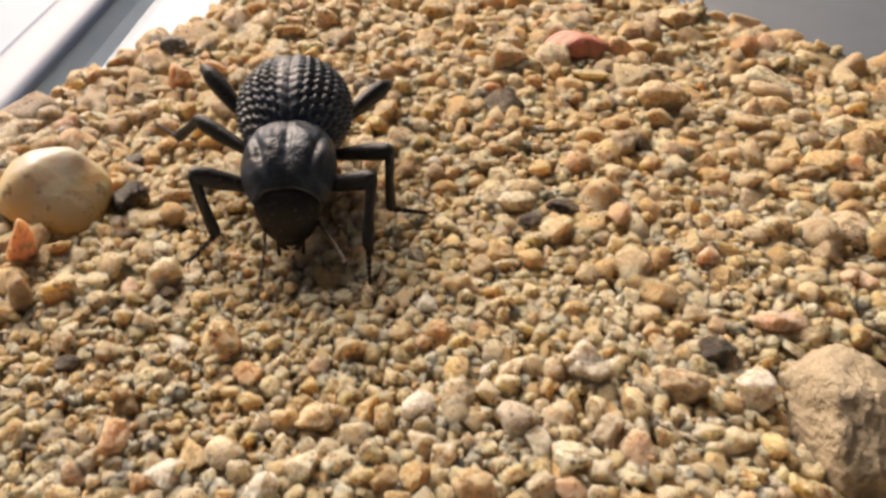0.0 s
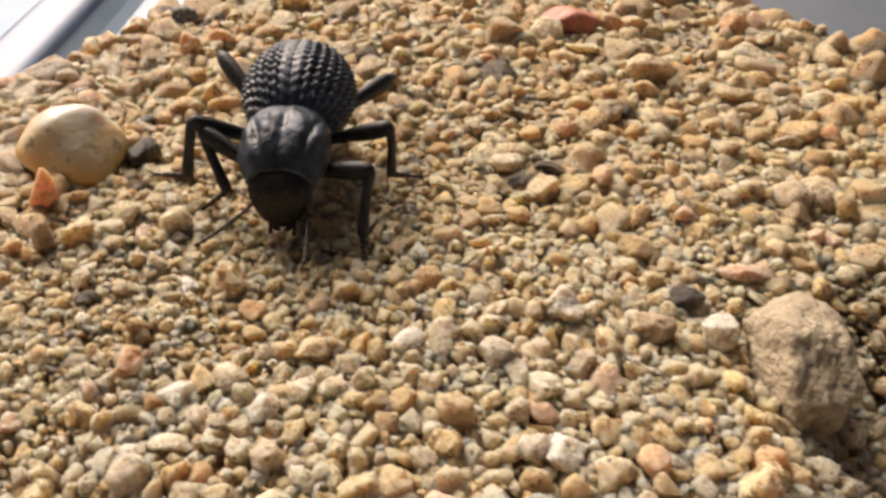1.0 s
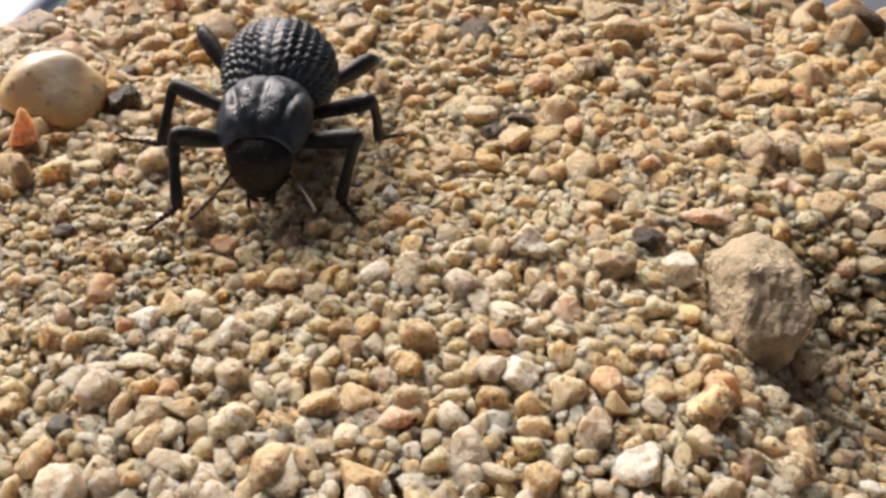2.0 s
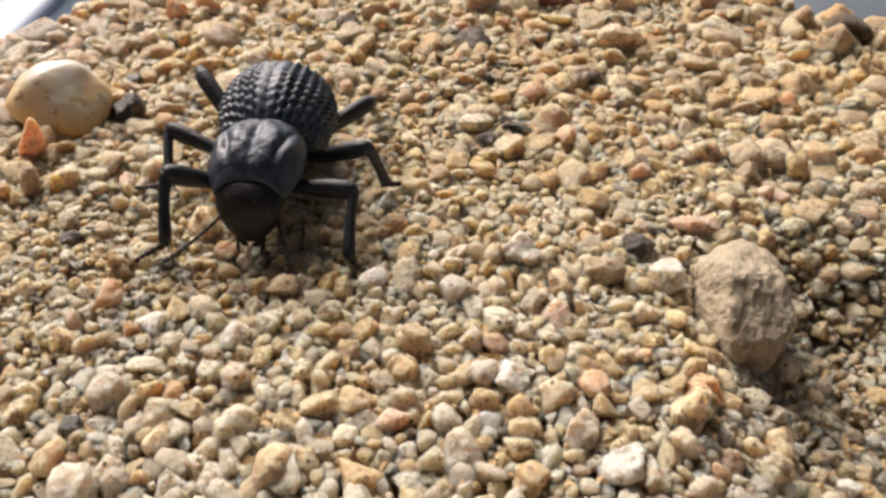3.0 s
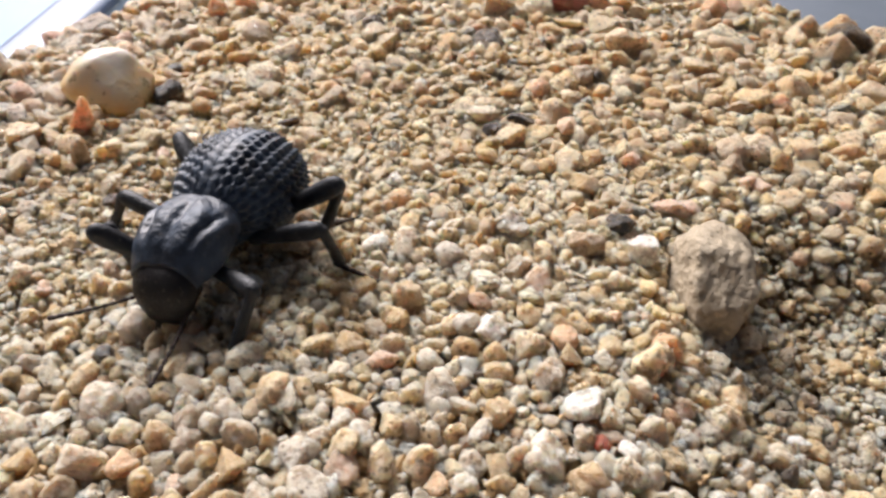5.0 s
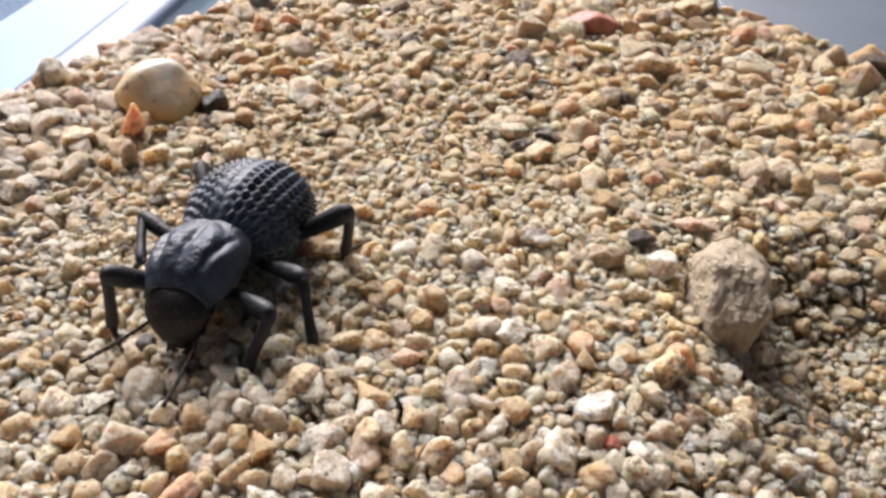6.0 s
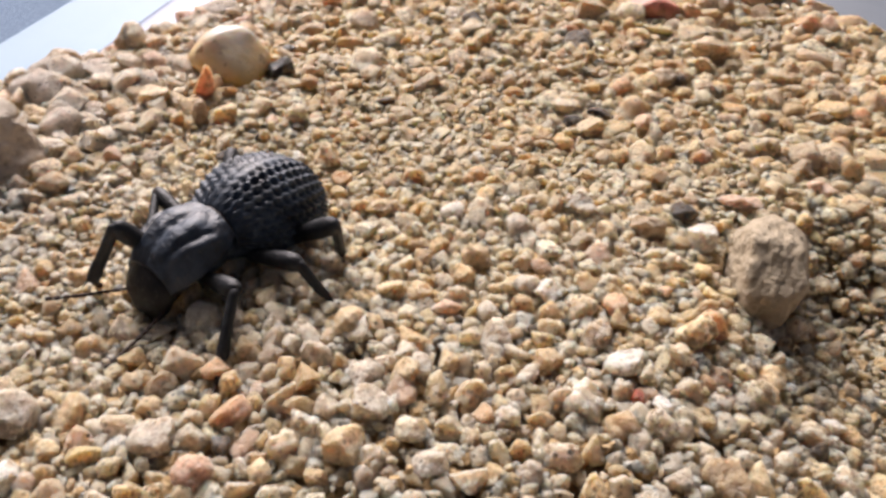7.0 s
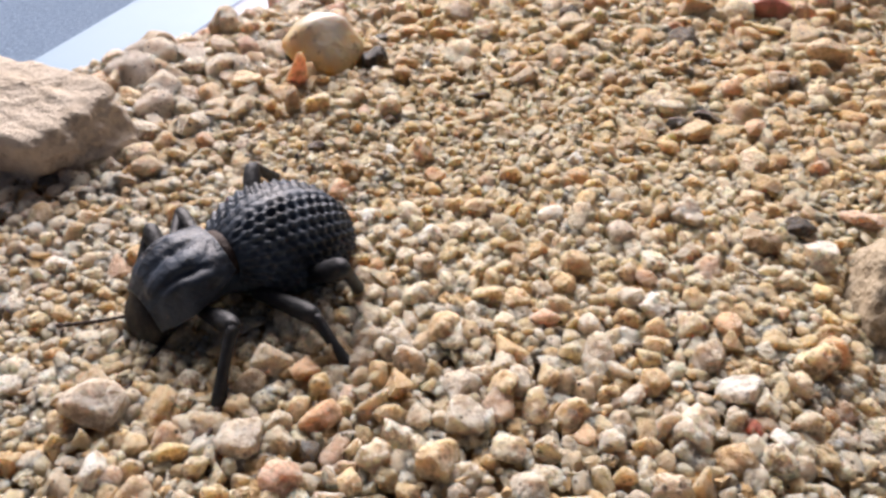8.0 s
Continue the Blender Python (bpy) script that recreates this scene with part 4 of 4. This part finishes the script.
def motions():
    walk(BEETLE, [(t, pose(x * MM, y * MM, z * MM, rx, ry, rz)) for t, x, y, z, rx, ry, rz in [
        (0.0, -12.04, 57.81, 1.68, -4.4, -0.6, -175.2),
        (0.5, -12.02, 55.01, 0.92, -4.6, -0.4, -181.0),
        (1.0, -11.93, 54.42, 1.30, -5.6, -0.7, -180.3),
        (1.5, -11.19, 51.90, 1.29, -3.0, -1.4, -176.9),
        (3.0, -10.58, 45.48, 0.24, 2.4, 0.1, -180.8),
        (3.5, -11.51, 41.65, 0.09, 0.2, 0.1, -183.1),
        (4.0, -12.01, 36.97, -0.21, 1.3, -2.2, -191.5),
        (5.5, -13.85, 29.10, -0.09, 1.3, 2.2, -193.8),
        (6.0, -14.60, 27.33, -0.29, 4.3, 2.0, -190.0),
        (6.5, -17.42, 24.62, -0.94, 2.3, -3.4, -198.5),
        (7.0, -18.78, 22.91, -1.50, 6.2, 0.2, -201.3),
        (7.5, -21.30, 20.76, -1.32, 4.8, 0.1, -209.8),
        (8.0, -23.15, 16.76, -1.52, 9.7, -0.3, -208.2),
    ]])
    for piece in FORE:
        walk(piece, [(t, fore(t)) for t in BEND])
    step("front", "A", [
        (0.0, (7.12, 4.41, 5.49), (5.99, 5.78, 0.58), (7.81, 8.05, -0.08)),
        (0.5, (7.00, 1.64, 5.32), (5.15, 3.81, 0.93), (7.12, 5.98, 0.40)),
        (1.0, (6.92, 1.41, 5.41), (4.91, 4.09, 1.41), (7.24, 4.57, -0.40)),
        (1.5, (6.44, 6.35, 5.22), (6.18, 8.79, 0.59), (7.76, 11.27, 0.11)),
        (3.0, (6.01, 6.46, 5.91), (5.94, 9.14, 1.42), (8.49, 9.80, -0.02)),
        (3.5, (5.48, 5.91, 6.88), (3.85, 6.43, 1.96), (5.83, 8.04, 0.39)),
        (4.0, (7.39, 2.87, 4.38), (6.41, 6.02, 0.29), (9.03, 7.52, 0.10)),
        (5.5, (3.88, 6.43, 7.32), (4.11, 4.71, 2.41), (5.64, 5.47, -0.05)),
        (6.0, (4.48, 7.35, 5.90), (5.31, 7.01, 0.75), (3.11, 8.93, 0.31)),
        (6.5, (3.80, 6.54, 6.04), (4.16, 4.83, 1.14), (4.19, 7.57, -0.09)),
        (7.0, (3.10, 6.52, 6.85), (4.62, 8.12, 2.16), (5.09, 6.52, -0.31)),
        (7.5, (7.54, 3.69, 3.88), (8.15, 4.39, -1.22), (7.82, 6.45, 0.93)),
        (8.0, (7.46, 1.50, 4.01), (4.56, 4.29, 0.55), (2.50, 6.24, -0.47)),
    ])
    step("middle", "A", [
        (0.0, (8.08, -4.52, 4.70), (10.82, -7.04, 1.25), (13.26, -9.47, 1.20)),
        (0.5, (7.31, 1.51, 6.53), (8.66, 2.82, 1.81), (11.95, 2.01, 1.33)),
        (1.0, (7.67, 1.28, 6.22), (8.71, 2.18, 1.35), (11.98, 1.45, 0.68)),
        (1.5, (8.61, -3.48, 4.32), (9.86, -2.36, -0.44), (13.22, -2.91, -0.32)),
        (3.0, (8.78, -2.79, 4.58), (8.00, 1.10, 1.47), (11.23, 0.53, 0.58)),
        (3.5, (8.25, -3.74, 5.11), (8.55, -4.62, 0.16), (10.28, -1.78, 0.90)),
        (4.0, (9.05, -2.27, 3.74), (7.74, 1.25, 0.37), (10.17, -1.10, 0.69)),
        (5.5, (9.02, -1.92, 4.23), (11.13, -3.00, -0.21), (10.94, 0.31, 0.51)),
        (6.0, (8.81, -3.02, 4.24), (6.44, 1.16, 2.77), (8.74, 0.25, 0.44)),
        (6.5, (8.74, -3.54, 3.50), (5.27, -0.02, 2.56), (7.75, -0.87, 0.40)),
        (7.0, (9.01, -2.06, 4.27), (5.72, 1.50, 2.88), (8.36, 0.93, 0.82)),
        (7.5, (8.92, -2.36, 4.41), (5.13, 0.41, 2.60), (7.94, 0.55, 0.70)),
        (8.0, (9.11, -1.95, 3.66), (5.07, 0.98, 2.96), (7.73, 1.26, 0.88)),
    ])
    step("hind", "A", [
        (0.0, (7.64, -9.18, 6.68), (9.09, -14.62, 3.83), (10.08, -17.99, 2.38)),
        (0.5, (7.90, -9.49, 5.88), (9.82, -14.71, 2.91), (11.13, -17.94, 1.39)),
        (1.0, (7.68, -9.86, 5.65), (9.48, -15.07, 2.58), (10.74, -18.30, 1.02)),
        (1.5, (7.41, -9.80, 6.15), (8.96, -15.24, 3.36), (10.05, -18.60, 1.95)),
        (3.0, (7.50, -9.27, 6.71), (9.51, -14.74, 4.32), (10.89, -18.06, 3.07)),
        (3.5, (7.85, -8.76, 6.81), (10.22, -13.98, 4.19), (11.80, -17.15, 2.79)),
        (4.0, (8.09, -9.45, 5.56), (9.89, -14.04, 1.63), (11.56, -17.39, 1.01)),
        (5.5, (8.03, -9.14, 6.11), (10.51, -13.32, 2.11), (11.03, -17.07, 1.78)),
        (6.0, (7.29, -9.90, 6.11), (9.50, -14.44, 2.35), (11.29, -17.70, 3.13)),
        (6.5, (8.45, -9.20, 5.22), (11.01, -13.11, 1.00), (11.12, -16.77, 2.01)),
        (7.0, (7.66, -9.66, 5.94), (10.66, -13.71, 2.18), (11.18, -16.76, 4.39)),
        (7.5, (8.89, -7.15, 6.51), (12.67, -10.49, 2.73), (12.35, -14.23, 3.33)),
        (8.0, (8.21, -8.24, 6.76), (10.84, -12.75, 3.24), (12.06, -16.03, 4.71)),
    ])
    step("front", "B", [
        (0.0, (-6.47, 5.80, 5.60), (-6.01, 8.68, 1.27), (-6.02, 11.09, -0.52)),
        (0.5, (-7.38, 4.79, 4.52), (-6.80, 8.38, 0.74), (-6.65, 11.31, 0.11)),
        (1.0, (-7.14, 5.22, 4.96), (-6.64, 8.06, 0.63), (-6.90, 10.97, -0.05)),
        (1.5, (-7.15, 4.82, 4.97), (-5.87, 6.10, 0.09), (-7.09, 8.81, -0.27)),
        (3.0, (-7.61, 4.40, 3.76), (-7.58, 8.23, 0.24), (-9.79, 10.06, -0.64)),
        (3.5, (-6.96, 4.25, 5.82), (-7.25, 7.10, 1.45), (-8.85, 9.10, -0.10)),
        (4.0, (-7.67, 4.07, 4.68), (-7.42, 5.67, -0.25), (-8.30, 8.39, 0.65)),
        (5.5, (-6.92, 6.14, 4.37), (-5.80, 9.00, 0.19), (-6.85, 11.79, -0.19)),
        (6.0, (-7.40, 5.44, 3.79), (-5.99, 7.92, -0.51), (-6.72, 10.83, -0.85)),
        (6.5, (-6.78, 5.32, 3.98), (-6.57, 8.97, 0.31), (-7.73, 11.72, 0.64)),
        (7.0, (-7.11, 4.41, 4.52), (-8.61, 7.50, 0.58), (-10.33, 9.94, 0.31)),
        (7.5, (-7.06, 4.52, 4.12), (-8.60, 8.49, 0.87), (-10.40, 10.80, 0.20)),
        (8.0, (-7.16, 3.34, 4.44), (-9.38, 5.81, 0.35), (-11.58, 7.79, 0.79)),
    ])
    step("middle", "B", [
        (0.0, (-7.96, 1.73, 5.30), (-7.95, 2.91, 0.38), (-11.01, 2.09, -0.91)),
        (0.5, (-8.47, 0.09, 5.62), (-8.45, 0.21, 0.58), (-11.14, -1.34, -0.83)),
        (1.0, (-8.38, 0.32, 5.67), (-8.37, 0.10, 0.62), (-11.03, -1.46, -0.84)),
        (1.5, (-8.22, 0.65, 5.75), (-8.50, -0.73, 0.89), (-10.84, -2.90, -0.31)),
        (3.0, (-8.38, 0.66, 5.48), (-9.57, -1.26, 0.97), (-12.30, -2.99, -0.09)),
        (3.5, (-8.67, 0.88, 4.46), (-8.97, 2.84, -0.17), (-12.04, 4.26, 0.18)),
        (4.0, (-8.90, -1.33, 4.96), (-9.06, -2.93, 0.19), (-12.33, -2.30, 0.89)),
        (5.5, (-8.83, -1.61, 5.09), (-9.81, -3.34, 0.46), (-13.12, -2.93, -0.20)),
        (6.0, (-8.23, 1.68, 4.71), (-9.61, 3.63, 0.25), (-11.58, 6.39, 0.38)),
        (6.5, (-8.70, -0.85, 5.43), (-12.27, -0.04, 2.00), (-15.42, 1.07, 2.62)),
        (7.0, (-8.77, -0.51, 5.20), (-11.68, -1.82, 1.32), (-14.92, -1.88, 2.33)),
        (7.5, (-8.72, 0.31, 4.90), (-12.20, 1.02, 1.21), (-15.32, 2.35, 1.43)),
        (8.0, (-9.02, -2.10, 4.25), (-13.25, -2.70, 1.49), (-16.25, -1.38, 2.36)),
    ])
    step("hind", "B", [
        (0.0, (-7.88, -10.21, 4.35), (-8.20, -15.68, 1.22), (-8.72, -19.08, -0.39)),
        (0.5, (-7.56, -10.58, 3.89), (-7.24, -15.99, 0.68), (-7.40, -19.39, -1.02)),
        (1.0, (-7.53, -10.65, 3.48), (-7.28, -16.01, 0.18), (-7.49, -19.38, -1.56)),
        (1.5, (-7.78, -10.38, 3.92), (-7.81, -15.91, 0.90), (-8.19, -19.36, -0.67)),
        (3.0, (-7.36, -10.73, 3.80), (-6.80, -16.39, 1.10), (-6.87, -19.89, -0.38)),
        (3.5, (-7.36, -10.77, 3.25), (-6.47, -16.23, 0.24), (-6.35, -19.64, -1.44)),
        (4.0, (-8.40, -4.72, 7.60), (-6.75, -6.75, 1.87), (-6.93, -10.43, 0.93)),
        (5.5, (-8.97, -5.32, 6.91), (-6.44, -7.04, 1.40), (-7.60, -10.28, -0.20)),
        (6.0, (-9.00, -5.26, 6.87), (-7.37, -7.63, 1.27), (-8.42, -11.23, 0.70)),
        (6.5, (-8.95, -7.13, 6.44), (-7.31, -11.31, 2.03), (-8.30, -14.97, 1.90)),
        (7.0, (-8.97, -4.50, 6.86), (-7.36, -7.38, 1.49), (-9.28, -10.40, 2.74)),
        (7.5, (-9.31, -6.90, 5.97), (-7.89, -11.17, 1.61), (-7.51, -14.93, 1.73)),
        (8.0, (-8.70, -4.52, 7.28), (-6.97, -8.20, 2.51), (-6.68, -11.94, 2.50)),
    ])
    for tag, rows in (("A", [
        (0.0, (2.13, 13.18, 0.68)),
        (0.5, (5.07, 12.58, 1.98)),
        (1.0, (5.28, 12.60, 3.03)),
        (1.5, (3.99, 13.12, 2.57)),
        (3.0, (4.72, 12.91, 2.57)),
        (3.5, (5.86, 12.22, 2.25)),
        (4.0, (4.21, 12.91, 3.45)),
        (5.5, (4.64, 12.48, 4.12)),
        (6.0, (2.84, 13.25, 2.79)),
        (6.5, (3.75, 12.07, 2.08)),
        (7.0, (4.31, 12.35, 2.76)),
        (7.5, (2.64, 11.65, 3.91)),
        (8.0, (0.78, 11.67, 3.00)),
    ]), ("B", [
        (0.0, (-4.48, 12.85, 3.34)),
        (0.5, (-2.77, 12.91, -0.00)),
        (1.0, (-2.87, 13.39, 2.41)),
        (1.5, (-4.77, 12.48, 4.41)),
        (3.0, (-3.82, 12.32, -0.72)),
        (3.5, (-2.20, 13.11, 0.40)),
        (4.0, (-3.00, 13.01, 0.61)),
        (5.5, (-2.76, 12.98, 0.37)),
        (6.0, (-2.80, 12.87, 0.09)),
        (6.5, (-3.69, 12.25, 0.66)),
        (7.0, (-2.52, 12.85, 0.11)),
        (7.5, (-3.65, 12.27, -0.12)),
        (8.0, (-5.11, 11.46, -0.22)),
    ])):
        sx, feeler = FEELERS[tag]
        walk(feeler, [(t, aimed(fore(t) @ (Vector((sx * 1.9, 6.6, 3.0)) * MM) / MM, tip)) for t, tip in rows])


motions()
